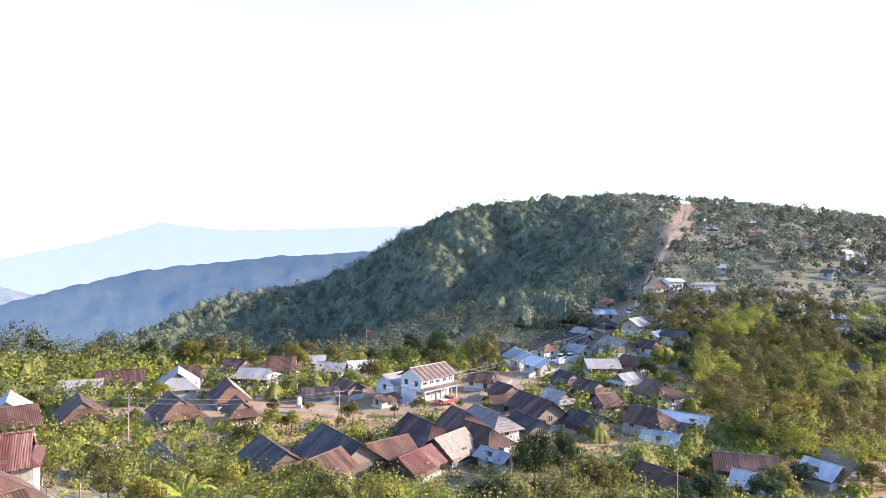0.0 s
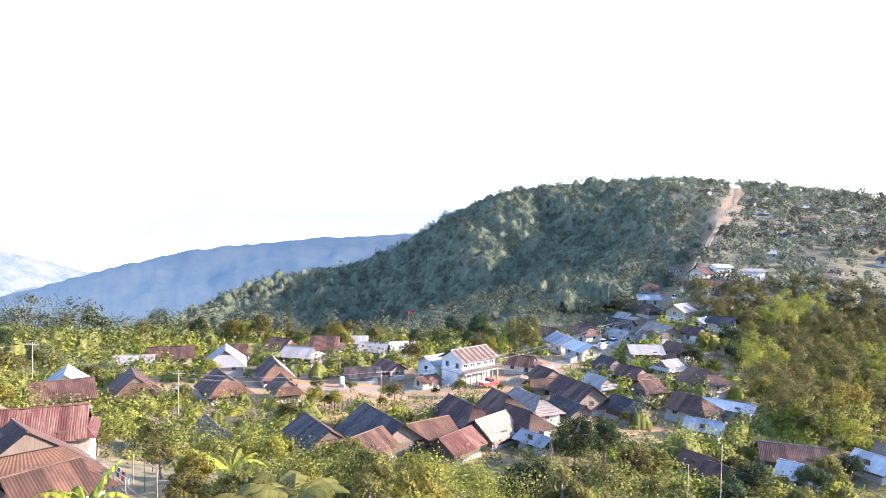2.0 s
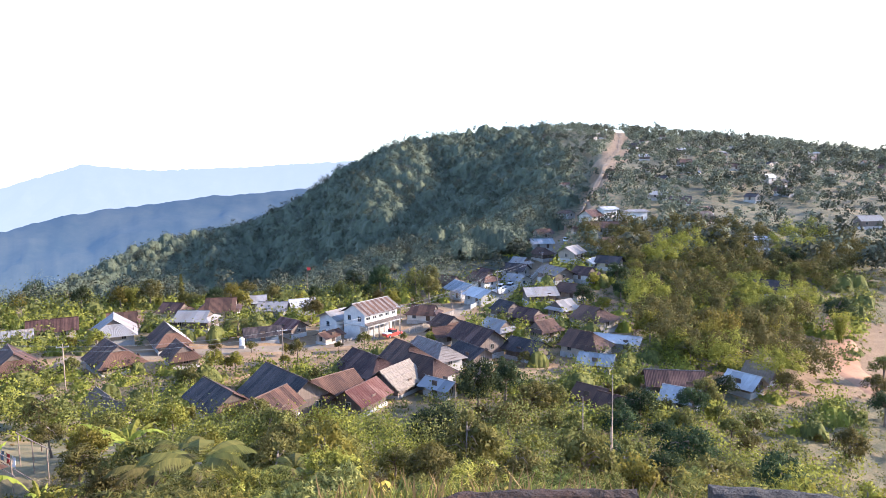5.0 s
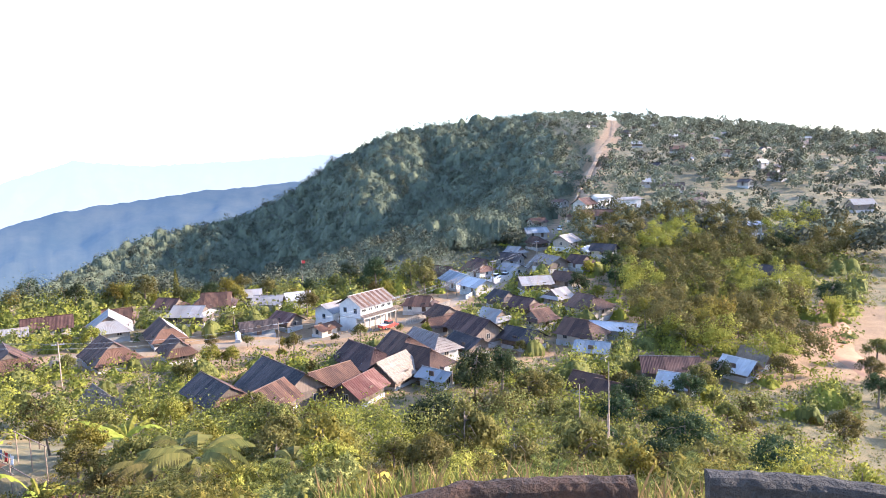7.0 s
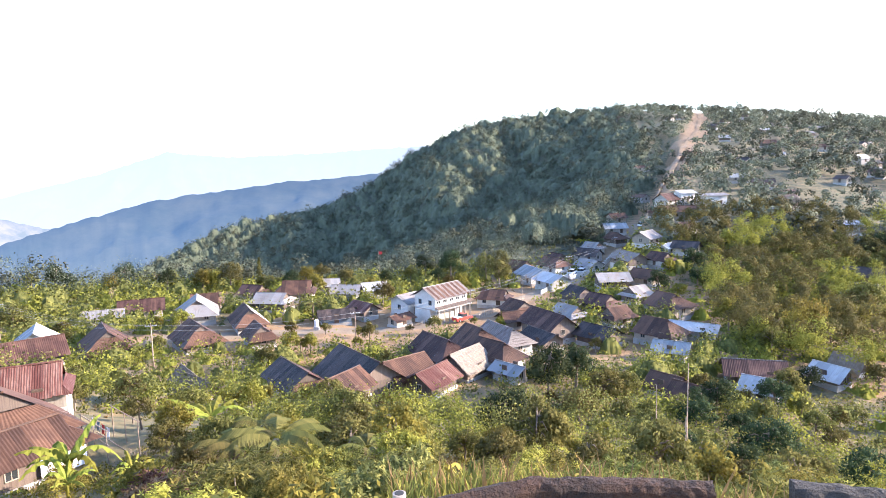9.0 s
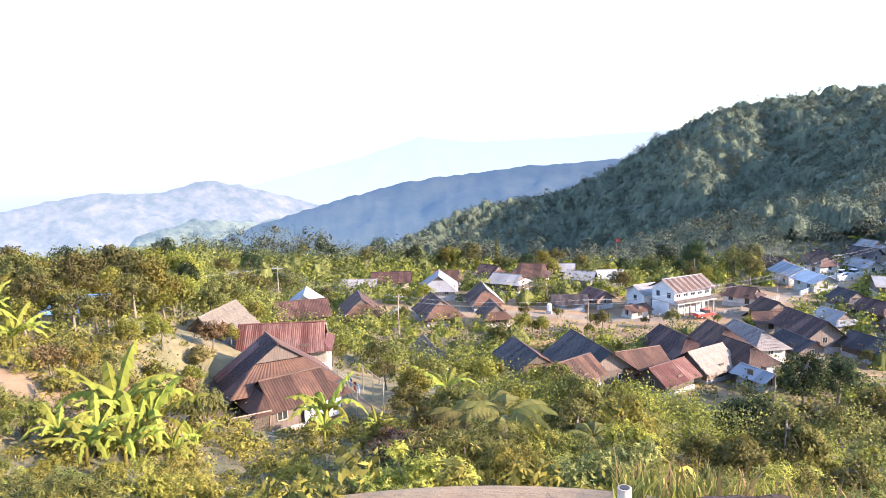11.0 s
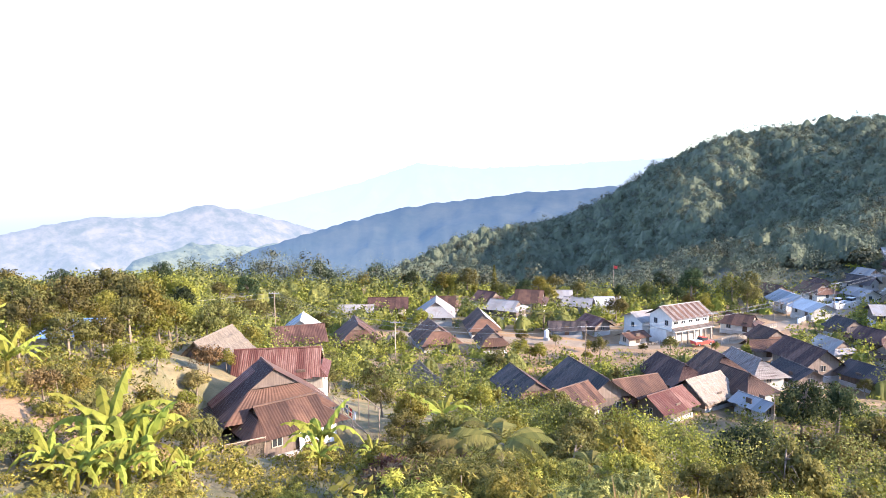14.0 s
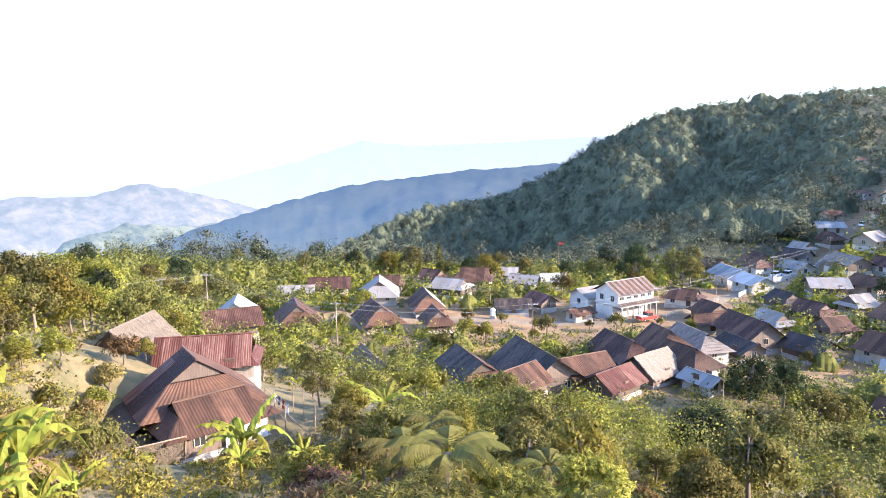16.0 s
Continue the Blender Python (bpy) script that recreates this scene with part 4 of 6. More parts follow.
# houses scattered over the far slope
def far_houses():
    rnd = random.Random(7)
    roofs = [TIN_BROWN, TIN_GREY, TIN_WHITE, TIN_BLACK, TIN_BLUE, TIN_MAROON, TIN_BLACK, TIN_BROWN, TIN_BROWN, TIN_BLACK]
    made = 0
    for _ in range(4000):
        if made >= 78:
            break
        az, d = rnd.uniform(-41, -12.5), rnd.uniform(285, 735)
        x, y = -d * math.sin(radians(az)), d * math.cos(radians(az))
        if az > -15 and d < 480 or float(off_line(np.array(x), np.array(y), ROAD_LINE)) < 9 or any(math.hypot(x - p, y - q) < r + 9 for p, q, r in PLOTS):
            continue
        roof = rnd.choice(roofs)
        house(x, y, rnd.uniform(-70, 60), rnd.uniform(6, 10), rnd.uniform(4.5, 6.5), rnd.uniform(2.3, 3.2), rnd.uniform(1.0, 2.0), roof, rnd.choice([MUD_WALL, PLANK, PLANK, PLANK, PALE_PLANK, GREY_WALL]),
              "small hillside house under " + {"brown_rusted_tin": "brown", "grey_zinc_tin": "grey", "bright_new_tin": "bright new", "weathered_and_shade_black_tin": "dark", "pale_blue_tin": "pale blue", "maroon_tin": "maroon"}[roof.name] + " tin",
              0, 0, None, 0.5, windows=1, group="hillside houses", size=0.85)
        made += 1


# more houses packed along the road and on the gardens beyond it
for x, y, ang, length, width, roof, wall_mat, label in (
        (14.0, 146.5, -58, 8.0, 6.0, TIN_BROWN, PLANK, "plank house under brown tin near the yard"),
        (33.0, 150.0, -50, 8.5, 6.5, TIN_MAROON, PLANK, "plank house under maroon tin above the gardens"),
        (24.0, 140.0, -55, 8.0, 6.0, TIN_GREY, PALE_PLANK, "board house under grey tin below the road"),
        (33.5, 137.0, 30, 7.0, 5.5, TIN_BROWN, MUD_WALL, "small ochre house under brown tin below the road"),
        (30.0, 161.0, -60, 8.0, 6.0, TIN_BLACK, PLANK, "dark plank house under black tin beside the road"),
        (49.0, 172.0, -48, 9.0, 6.5, TIN_BROWN, PALE_PLANK, "board house under brown tin beyond the road"),
        (43.0, 157.0, 35, 7.5, 5.5, TIN_GREY, PLANK, "plank house under patched zinc beyond the road"),
        (57.0, 186.0, -55, 8.0, 6.0, TIN_MAROON, WHITE_WALL, "white walled house under maroon tin beyond the road"),
        (20.0, 204.0, -45, 9.0, 6.0, TIN_BROWN, PLANK, "plank house under brown tin behind the white house"),
        (34.0, 222.0, -60, 9.0, 6.5, TIN_MAROON, MUD_WALL, "ochre house under maroon tin at the forest edge"),
        (48.0, 232.0, -50, 8.0, 6.0, TIN_GREY, WHITE_WALL, "white walled house under grey tin at the forest edge"),
        (74.0, 244.0, 45, 8.0, 6.0, TIN_BROWN, PLANK, "plank house under brown tin at the bend"),
        (-58.0, 155.0, 15, 8.5, 6.0, TIN_BROWN, PLANK, "plank house under brown tin at the back of the village"),
        (-50.0, 166.0, -20, 8.0, 6.0, TIN_MAROON, MUD_WALL, "ochre house under maroon tin at the back of the village")):
    house(x, y, ang, length, width, 2.6, 1.8, roof, wall_mat, label, 0.4, 0.3)

far_houses()

panel = part("front_panel", Shape().box(-0.06, 0.0, -1.7, 1.7, 0, 1.5), CLOTH, wing, "pale sheet metal panel under the eave", at=pose(1.7, -2.5, 0.2, 0, 0, -90))
batten = Shape().box(0.0, 0.02, -0.13, 0.13, 0.04, 1.46).mesh("batten", CLOTH)
for i in range(9):
    part("batten", batten, None, panel, at=pose(0, -1.53 + i * 0.38, 0))


# ---- plants ----
def leaf_quads(rng, centres, outward, length, width, droop=0.25, loose=0.9):
    """A pointed leaf at every centre, facing roughly outward."""
    n = len(centres)
    nrm = outward + rng.normal(0, loose, (n, 3))
    nrm /= np.linalg.norm(nrm, axis=1)[:, None] + 1e-9
    t = np.cross(nrm, rng.normal(0, 1, (n, 3)))
    t[:, 2] -= droop
    t /= np.linalg.norm(t, axis=1)[:, None] + 1e-9
    b = np.cross(nrm, t)
    b /= np.linalg.norm(b, axis=1)[:, None] + 1e-9
    s = rng.uniform(0.65, 1.35, (n, 1))
    t, b = t * length * s / 2, b * width * s / 2
    return np.stack([centres - t, centres - t * 0.1 - b, centres + t, centres - t * 0.1 + b], 1)


def clump_points(rng, clumps, radii, per):
    """Points in the outer half of a set of balls, with the ways out."""
    c = np.repeat(clumps, per, 0)
    w = rng.normal(0, 1, c.shape)
    w /= np.linalg.norm(w, axis=1)[:, None]
    r = np.repeat(radii, per)[:, None] * rng.uniform(0.55, 1.08, (len(c), 1))
    flat = np.array([1, 1, 0.75])
    return c + w * r * flat, w


def broadleaf(name, label, category, mat, h, spread, leaf, count, seed, low=0.3, clumps=26, group=""):
    rng = np.random.default_rng(seed)
    t = thing(name, label, category, group)
    s = Shape()
    top = Vector((rng.uniform(-0.3, 0.3), rng.uniform(-0.3, 0.3), h * 0.72))
    mid = Vector((rng.uniform(-0.25, 0.25), rng.uniform(-0.25, 0.25), h * 0.35))
    s.tube([(0, 0, -0.8), (0.05, 0, 0.2), mid, top], [h * 0.035, h * 0.028, h * 0.02, h * 0.008], 7)
    u = rng.normal(0, 1, (clumps, 3))
    u /= np.linalg.norm(u, axis=1)[:, None]
    u[:, 2] = np.abs(u[:, 2]) * 1.1 - 0.35 * rng.random(clumps)
    reach = rng.uniform(0.45, 1.0, (clumps, 1))
    mid_z = h * (low + (1 - low) * 0.42)
    c = u * reach * np.array([spread, spread, h * (1 - low) * 0.5]) * 0.8 + [0, 0, mid_z]
    rad = rng.uniform(0.2, 0.36, clumps) * spread
    for p in c[:12]:
        a = mid.lerp(top, rng.uniform(0.1, 0.9))
        e = Vector(p)
        s.tube([a, a.lerp(e, 0.5) + Vector((0, 0, 0.06 * h)), e], [h * 0.012, h * 0.008, h * 0.003], 5)
    part("trunk", s, BARK, t, smooth=True)
    pts, w = clump_points(rng, c, rad, count // clumps)
    part("crown", quads_mesh("crown", leaf_quads(rng, pts, w, leaf, leaf * 0.56, 0.45), mat, w + [0, 0, 0.25]), None, t)
    return t


def shrub(name, label, mat, h, spread, leaf, tips, seed, per=7, slim=0.36, clumps=34, low=0.05, group="slope bushes"):
    """A shrub whose leaves stand in whorls at the ends of its twigs."""
    rng = np.random.default_rng(seed)
    t = thing(name, label, "bush", group)
    u = rng.normal(0, 1, (clumps, 3))
    u /= np.linalg.norm(u, axis=1)[:, None]
    u[:, 2] = np.abs(u[:, 2]) * 1.15 - 0.4 * rng.random(clumps)
    c = u * rng.uniform(0.5, 1.08, (clumps, 1)) * np.array([spread, spread, h * 0.5]) * 0.85 + [0, 0, h * (low + (1 - low) * 0.45)]
    rad = rng.uniform(0.16, 0.3, clumps) * spread
    s = Shape()
    for p in c[:16]:
        e = Vector(p)
        s.tube([(0, 0, -0.5), Vector((e.x * 0.3, e.y * 0.3, e.z * 0.5)), e], [0.06, 0.035, 0.012], 5)
    part("branch_work", s, BARK, t, smooth=True)
    pts, w = clump_points(rng, c, rad, tips // clumps)
    axis = w * 0.7 + [0, 0, 0.55] + rng.normal(0, 0.25, w.shape)
    axis /= np.linalg.norm(axis, axis=1)[:, None]
    n = len(pts)
    side = np.cross(axis, rng.normal(0, 1, (n, 3)))
    side /= np.linalg.norm(side, axis=1)[:, None] + 1e-9
    other = np.cross(axis, side)
    quads, outs = [], []
    for k in range(per):
        a = (2 * math.pi * k / per + rng.uniform(-0.35, 0.35, n))[:, None]
        lift = rng.uniform(0.15, 0.75, n)[:, None]
        way = (side * np.cos(a) + other * np.sin(a)) + axis * lift
        way[:, 2] -= rng.uniform(0.0, 0.45, n)
        way /= np.linalg.norm(way, axis=1)[:, None]
        across = np.cross(way, axis)
        across /= np.linalg.norm(across, axis=1)[:, None] + 1e-9
        l = leaf * rng.uniform(0.55, 1.25, n)[:, None]
        b = pts + axis * rng.uniform(-0.3, 0.2, n)[:, None] * leaf
        quads.append(np.stack([b, b + way * l * 0.45 + across * l * slim * 0.5, b + way * l, b + way * l * 0.45 - across * l * slim * 0.5], 1))
        outs.append(np.cross(across, way) * 0.8 + w * 0.6)
    part("crown", quads_mesh("crown", np.concatenate(quads), mat, np.concatenate(outs), 0.5), None, t)
    return t


def bamboo(name, label, mat, h, culms, seed, leaf=0.55, group=""):
    rng = np.random.default_rng(seed)
    t = thing(name, label, "bamboo", group)
    stems, pts = Shape(), []
    for _ in range(culms):
        a, r = rng.uniform(0, 2 * math.pi), rng.uniform(0.1, 1.0) * h * 0.07
        hh, lean = h * rng.uniform(0.65, 1.05), rng.uniform(0.08, 0.3)
        dx, dy = math.cos(a), math.sin(a)
        path = [(dx * (r + lean * hh * v ** 2.4), dy * (r + lean * hh * v ** 2.4), hh * (v - 0.16 * v ** 4) - 0.5) for v in np.linspace(0, 1, 7)]
        stems.tube(path, [0.06, 0.055, 0.05, 0.04, 0.03, 0.02, 0.01], 5)
        for _ in range(70):
            v = rng.uniform(0.25, 1.0)
            p = np.array([dx * (r + lean * hh * v ** 2.4), dy * (r + lean * hh * v ** 2.4), hh * (v - 0.16 * v ** 4)])
            pts.append(p + rng.normal(0, 0.07, 3) * h * [1, 1, 0.6])
    tagged(part("stalk_mass", stems, LEAF_YELLOW, t), kind="stuff")
    pts = np.array(pts)
    w = pts * [1, 1, 0]
    w = w / (np.linalg.norm(w, axis=1)[:, None] + 1e-6)
    part("leaves", quads_mesh("leaves", leaf_quads(rng, pts, w, leaf, leaf * 0.3, 0.9), mat, w + [0, 0, 0.4]), None, t)
    return t


def big_leaf(s, base, ang, length, width, rise, bend):
    """One arching banana leaf with two halves folded along its rib."""
    dx, dy = math.cos(ang), math.sin(ang)
    rows = 15
    n = len(s.v)
    for i in range(rows):
        v = i / (rows - 1)
        r = length * (v - 0.12 * v * v)
        z = rise * v - bend * v * v
        half = width * 0.5 * (math.sin(math.pi * min(1, 0.12 + v * 0.95)) ** 0.6 if v < 0.98 else 0.05) * (0.7 if i % 3 == 2 else 1.0)
        x, y = base[0] + dx * r, base[1] + dy * r
        for q in (-1, 0, 1):
            s.v.append((x - dy * half * q, y + dx * half * q, base[2] + z - abs(q) * half * (0.35 if i % 3 else 0.7)))
    for i in range(rows - 1):
        for k in range(2):
            a = n + i * 3 + k
            s.f.append((a, a + 1, a + 4, a + 3))


def banana(name, label, h, leaves, seed, group=""):
    rng = random.Random(seed)
    t = thing(name, label, "banana plant", group)
    part("stem", Shape().tube([(0, 0, -0.6), (0, 0, h * 0.16), (0.05, 0, h * 0.3)], [0.16, 0.13, 0.06], 8), LEAF_YELLOW, t, smooth=True)
    for i in range(leaves):
        s = Shape()
        a = i * 2.4 + rng.uniform(-0.3, 0.3)
        up = rng.uniform(0.55, 1.25) * h * 0.55
        big_leaf(s, (0.02, 0, h * 0.26), a, h * rng.uniform(0.6, 0.85), h * 0.13, up, up * rng.uniform(0.45, 1.3))
        part("leaf", s, LEAF_BANANA, t)
    return t


def feather(rng, quads, base, ang, length, rise, bend, leaf):
    """One feathered frond: leaflets on both sides of an arching rib."""
    dx, dy = math.cos(ang), math.sin(ang)
    for v in np.linspace(0.12, 1, 34):
        r, z = length * (v - 0.15 * v * v), rise * v - bend * v * v
        p = np.array([base[0] + dx * r, base[1] + dy * r, base[2] + z])
        l = leaf * (math.sin(math.pi * (0.1 + 0.85 * v)) ** 0.7)
        for q in (-1, 1):
            way = np.array([-dy * q * 0.85 + dx * 0.45, dx * q * 0.85 + dy * 0.45, -0.35])
            side = np.array([dx, dy, 0.1]) * leaf * 0.055
            quads.append([p - side, p + side, p + way * l + side * 0.2, p + way * l - side * 0.2])


def palm(name, label, category, mat, trunk_h, fronds, length, seed, leaf=0.8, dead=0, group=""):
    rng = random.Random(seed)
    t = thing(name, label, category, group)
    part("trunk", Shape().tube([(0, 0, -0.8), (0.1, 0, trunk_h * 0.5), (0, 0.1, trunk_h)], [0.26, 0.2, 0.16], 8), BARK, t, smooth=True)
    for i in range(fronds):
        q = []
        feather(rng, q, (0, 0.1, trunk_h), i * 2.4, length * rng.uniform(0.8, 1.1), length * rng.uniform(0.35, 0.8), length * rng.uniform(0.5, 0.95), leaf)
        part("frond", quads_mesh("frond", np.array(q), mat), None, t)
    for i in range(dead):
        q = []
        feather(rng, q, (0, 0.1, trunk_h * 0.96), i * 2.1 + 0.5, length * rng.uniform(0.5, 0.8), 0.1, length * rng.uniform(0.9, 1.3), leaf * 0.7)
        tagged(part("dead_frond", quads_mesh("dead_frond", np.array(q), FROND_BROWN), None, t, label="hanging brown dead frond"), kind="stuff")
    return t


def conifer(name, label, h, seed, group=""):
    rng = np.random.default_rng(seed)
    t = thing(name, label, "conifer", group)
    part("trunk", Shape().tube([(0, 0, -0.8), (0, 0, h)], [h * 0.025, 0.02], 6), BARK, t)
    n = 1400
    v = rng.random(n) ** 0.8
    a = rng.uniform(0, 2 * math.pi, n)
    r = (1 - v) * h * 0.17 * rng.uniform(0.5, 1.1, n) * (0.8 + 0.3 * np.sin(v * 40))
    pts = np.stack([np.cos(a) * r, np.sin(a) * r, h * (0.12 + 0.88 * v)], 1)
    w = np.stack([np.cos(a), np.sin(a), 0 * a], 1)
    part("crown", quads_mesh("crown", leaf_quads(rng, pts, w, 0.6, 0.25, 0.5), LEAF_GREEN), None, t)
    return t


def bare_tree(name, label, h, seed, mat, group=""):
    rng = random.Random(seed)
    t = thing(name, label, "bare tree", group)
    s = Shape()

    def grow(p, d, l, r, depth):
        e = p + d * l
        s.tube([p, p.lerp(e, 0.5) + Vector((rng.uniform(-1, 1), rng.uniform(-1, 1), 0)) * l * 0.06, e], [r, r * 0.8, r * 0.6], 4 if depth else 6)
        if depth < 5:
            for _ in range(3 if depth < 4 else 2):
                grow(e, (d + Vector((rng.uniform(-1, 1), rng.uniform(-1, 1), rng.uniform(-0.3, 0.7))) * 0.75).normalized(), l * rng.uniform(0.6, 0.82), r * 0.55, depth + 1)

    grow(Vector((0, 0, -0.4)), Vector((0, 0, 1)), h * 0.28, h * 0.022, 0)
    part("branch_work", s, mat, t)
    return t


FAR_AWAY = pose(0, -300, -400)  # masters are built here and then moved to their first place
_used = set()


def plant(master, x, y, scale=1.0, turn=0.0, sink=0.1, tall=1.0):
    z = height(x, y) - sink
    m = pose(x, y, z, 0, 0, turn) @ Matrix.Diagonal((scale, scale, scale * tall, 1))
    if master.name not in _used:
        _used.add(master.name)
        master.matrix_basis = m
        return master
    return copy_thing(master, m)


PLOTS += [(-37, 25.0, 2.5), (-50.4, 42.6, 3.0)]  # the bare patch and the field shelter on the western slope
rnd = random.Random(11)
ROUND = [broadleaf("tree", "leafy green village tree", "tree", LEAF_GREEN, 8.0, 3.5, 0.3, 3300, 21 + i, 0.08, group="village trees") for i in range(3)]
DARK_TREES = [broadleaf("tree", "dense dark green tree", "tree", LEAF_DARK, 10.0, 3.8, 0.33, 3800, 31 + i, 0.06, 34, group="village trees") for i in range(2)]
GOLD = [broadleaf("tree", "yellow green sunlit tree", "tree", LEAF_YELLOW, 7.0, 3.0, 0.27, 3300, 41 + i, 0.05, group="village trees") for i in range(3)]
BUSHES = [shrub("bush", "leafy sunlit bush on the slope", LEAF_BUSH, 3.4, 2.0, 0.135, 2000, 51 + i, 7, 0.32) for i in range(3)]
BUSHES.append(shrub("bush", "large leaved pale green bush on the slope", LEAF_PALE, 3.6, 2.1, 0.155, 1500, 57, 6, 0.4))
GREEN_BUSHES = [shrub("bush", "dense green bush on the slope", LEAF_DEEP, 3.2, 1.9, 0.13, 1900, 61 + i, 7, 0.28) for i in range(2)]
GREEN_BUSHES.append(shrub("bush", "wide bush with drooping long green leaves", LEAF_DEEP, 3.4, 2.2, 0.22, 1100, 64, 8, 0.2))
DRY_BUSHES = [broadleaf("bush", "dry brown scrub on the slope", "bush", LEAF_DRY, 2.8, 1.5, 0.16, 2400, 71 + i, 0.05, 30, group="slope bushes") for i in range(2)]
BAMBOOS = [bamboo("bamboo", "feathery yellow green bamboo clump", LEAF_YELLOW, 11.0, 26, 81 + i, 0.6, "bamboo clumps") for i in range(2)]
BANANAS = [banana("banana_plant", "banana plant with broad sunlit leaves", 4.2, 11, 91 + i, "banana plants") for i in range(3)]
FERNS = [palm("tree_fern", "tree fern with feathered fronds and dead brown skirt", "tree fern", LEAF_GREEN, 4.5, 10, 3.0, 95 + i, 0.75, 7, "tree ferns") for i in range(2)]
PALMS = [palm("palm", "small palm with arching fronds", "palm", LEAF_GREEN, 3.0, 12, 2.6, 99, 0.7, 0, "palms")]
PINE = conifer("conifer", "slender pointed conifer among the houses", 9.0, 103, "conifers")
BARE = [bare_tree("bare_tree", "leafless pinkish brown tree", 8.0, 107 + i, DRY_WOOD, "bare trees") for i in range(2)]


def free(x, y, margin):
    return all(math.hypot(x - p, y - q) > r + margin for p, q, r in PLOTS) and float(off_line(np.array(x), np.array(y), ROAD_LINE)) > 3.2 + margin


HEDGE = [(-40, 21.5), (-37, 20.3), (-34, 18.4), (-29, 16.8), (-25.6, 20.2), (-22, 17.9), (-17.5, 20.8), (-12, 21.4), (-5.4, 19.3), (-1, 20.2), (4, 17.6), (7, 18.2), (13, 18.8), (22, 20.6), (26, 20.5),
         (30, 22.0), (33, 23.0), (37.3, 24.6), (40.5, 21.5), (44, 20.5), (48, 21.8), (53, 20.2), (58.5, 18.6), (61, 17.0), (64, 16.5)]
FAR_HEDGE = [(-40, 17.2), (-29, 16.2), (-22, 18.5), (-8, 19), (3, 17.6), (14, 19.0), (24, 20.0), (27, 22.5), (37.6, 23.0), (40, 18), (43, 14), (46, 11.5), (50, 9), (56, 8.0), (66, 6)]


def hedge_top(x, y):
    """How high the growth on the near slope reaches: it is kept low in front of the village and rises behind the western slope."""
    az, r = np.degrees(np.arctan2(-x, y)), np.hypot(x, y)
    dip = np.where(r < 34, np.interp(az, *zip(*HEDGE)), np.interp(az, *zip(*FAR_HEDGE)))
    dip = np.where((r >= 34) & (r < 58), np.maximum(dip, np.interp(az, (40, 44, 50, 66), (0, 15, 13, 11))), dip)
    return 34.6 - r * np.tan(np.radians(dip))


def scatter(masters, count, cx, cy, rx, ry, ang, lo, hi, margin=0.5, gap=0.0, tall=(0.85, 1.2)):
    """Plants over an ellipse of the plan, clear of houses and road."""
    c, s = math.cos(radians(ang)), math.sin(radians(ang))
    placed = []
    for _ in range(count * 14):
        if len(placed) >= count:
            break
        a, r = rnd.uniform(0, 2 * math.pi), math.sqrt(rnd.random())
        u, v = math.cos(a) * r * rx, math.sin(a) * r * ry
        x, y = cx + u * c - v * s, cy + u * s + v * c
        if not free(x, y, margin) or any(math.hypot(x - p, y - q) < gap for p, q in placed):
            continue
        pick, k, up = rnd.choice(masters), rnd.uniform(lo, hi), rnd.uniform(*tall)
        if math.hypot(x, y) < 75:
            full = max((c[2] for o in pick.children for c in o.bound_box)) * up
            k = min(k, (hedge_top(x, y) - height(x, y)) / full * rnd.uniform(0.62, 1.08))
            if k < 0.3 or math.hypot(x, y) < 12.5:
                continue
        placed.append((x, y))
        plant(pick, x, y, k, rnd.uniform(0, 360), 0.1, up)


# single plants that stand out
for x, y, m, k in ((-54, 186, PINE, 1.0), (9.5, 133.5, PINE, 0.45), (-83, 160, BARE[0], 0.75), (20.5, 176, BARE[0], 1.0), (17.5, 171, BARE[1], 0.7), (-24, 128, BARE[1], 0.6),
                   (-86, 128, ROUND[0], 1.1), (-90, 175, BAMBOOS[0], 0.6), (-64, 178, BAMBOOS[1], 0.7), (-58, 180, BAMBOOS[0], 0.65), (-46, 184, BAMBOOS[0], 0.7), (-40, 182, GOLD[0], 1.1),
                   (-55, 133, GOLD[1], 0.9), (-17, 160, ROUND[1], 1.0), (-31, 146, PALMS[0], 1.1), (-34, 143, BANANAS[0], 0.9), (-29, 117, GOLD[2], 0.8), (-26, 119, GOLD[0], 0.6),
                   (-31, 108, ROUND[2], 0.7), (-19, 131, GOLD[1], 0.5), (-90, 140, BAMBOOS[1], 0.5), (-80, 118, BANANAS[1], 0.9), (60, 118, BAMBOOS[0], 1.35), (64, 121, BAMBOOS[1], 1.45),
                   (78, 128, BAMBOOS[0], 1.2), (84, 138, ROUND[0], 1.3), (13, 92, DARK_TREES[0], 1.0), (17.5, 95, DARK_TREES[1], 0.9), (20, 88, ROUND[0], 0.9), (13, 99.5, GOLD[1], 0.7),
                   (38, 84, BAMBOOS[1], 0.6), (75, 262, BANANAS[0], 1.4), (47, 243, BANANAS[1], 1.5), (36, 222, BANANAS[2], 1.6),
                   (-58, 49, ROUND[0], 0.8), (-60, 44, GOLD[2], 0.8), (-43, 44.5, GOLD[1], 0.5), (-60, 74, ROUND[0], 0.85), (-53, 71, GOLD[1], 0.8), (-64, 70, ROUND[2], 0.8)):
    plant(m, x, y, k, rnd.uniform(0, 360))

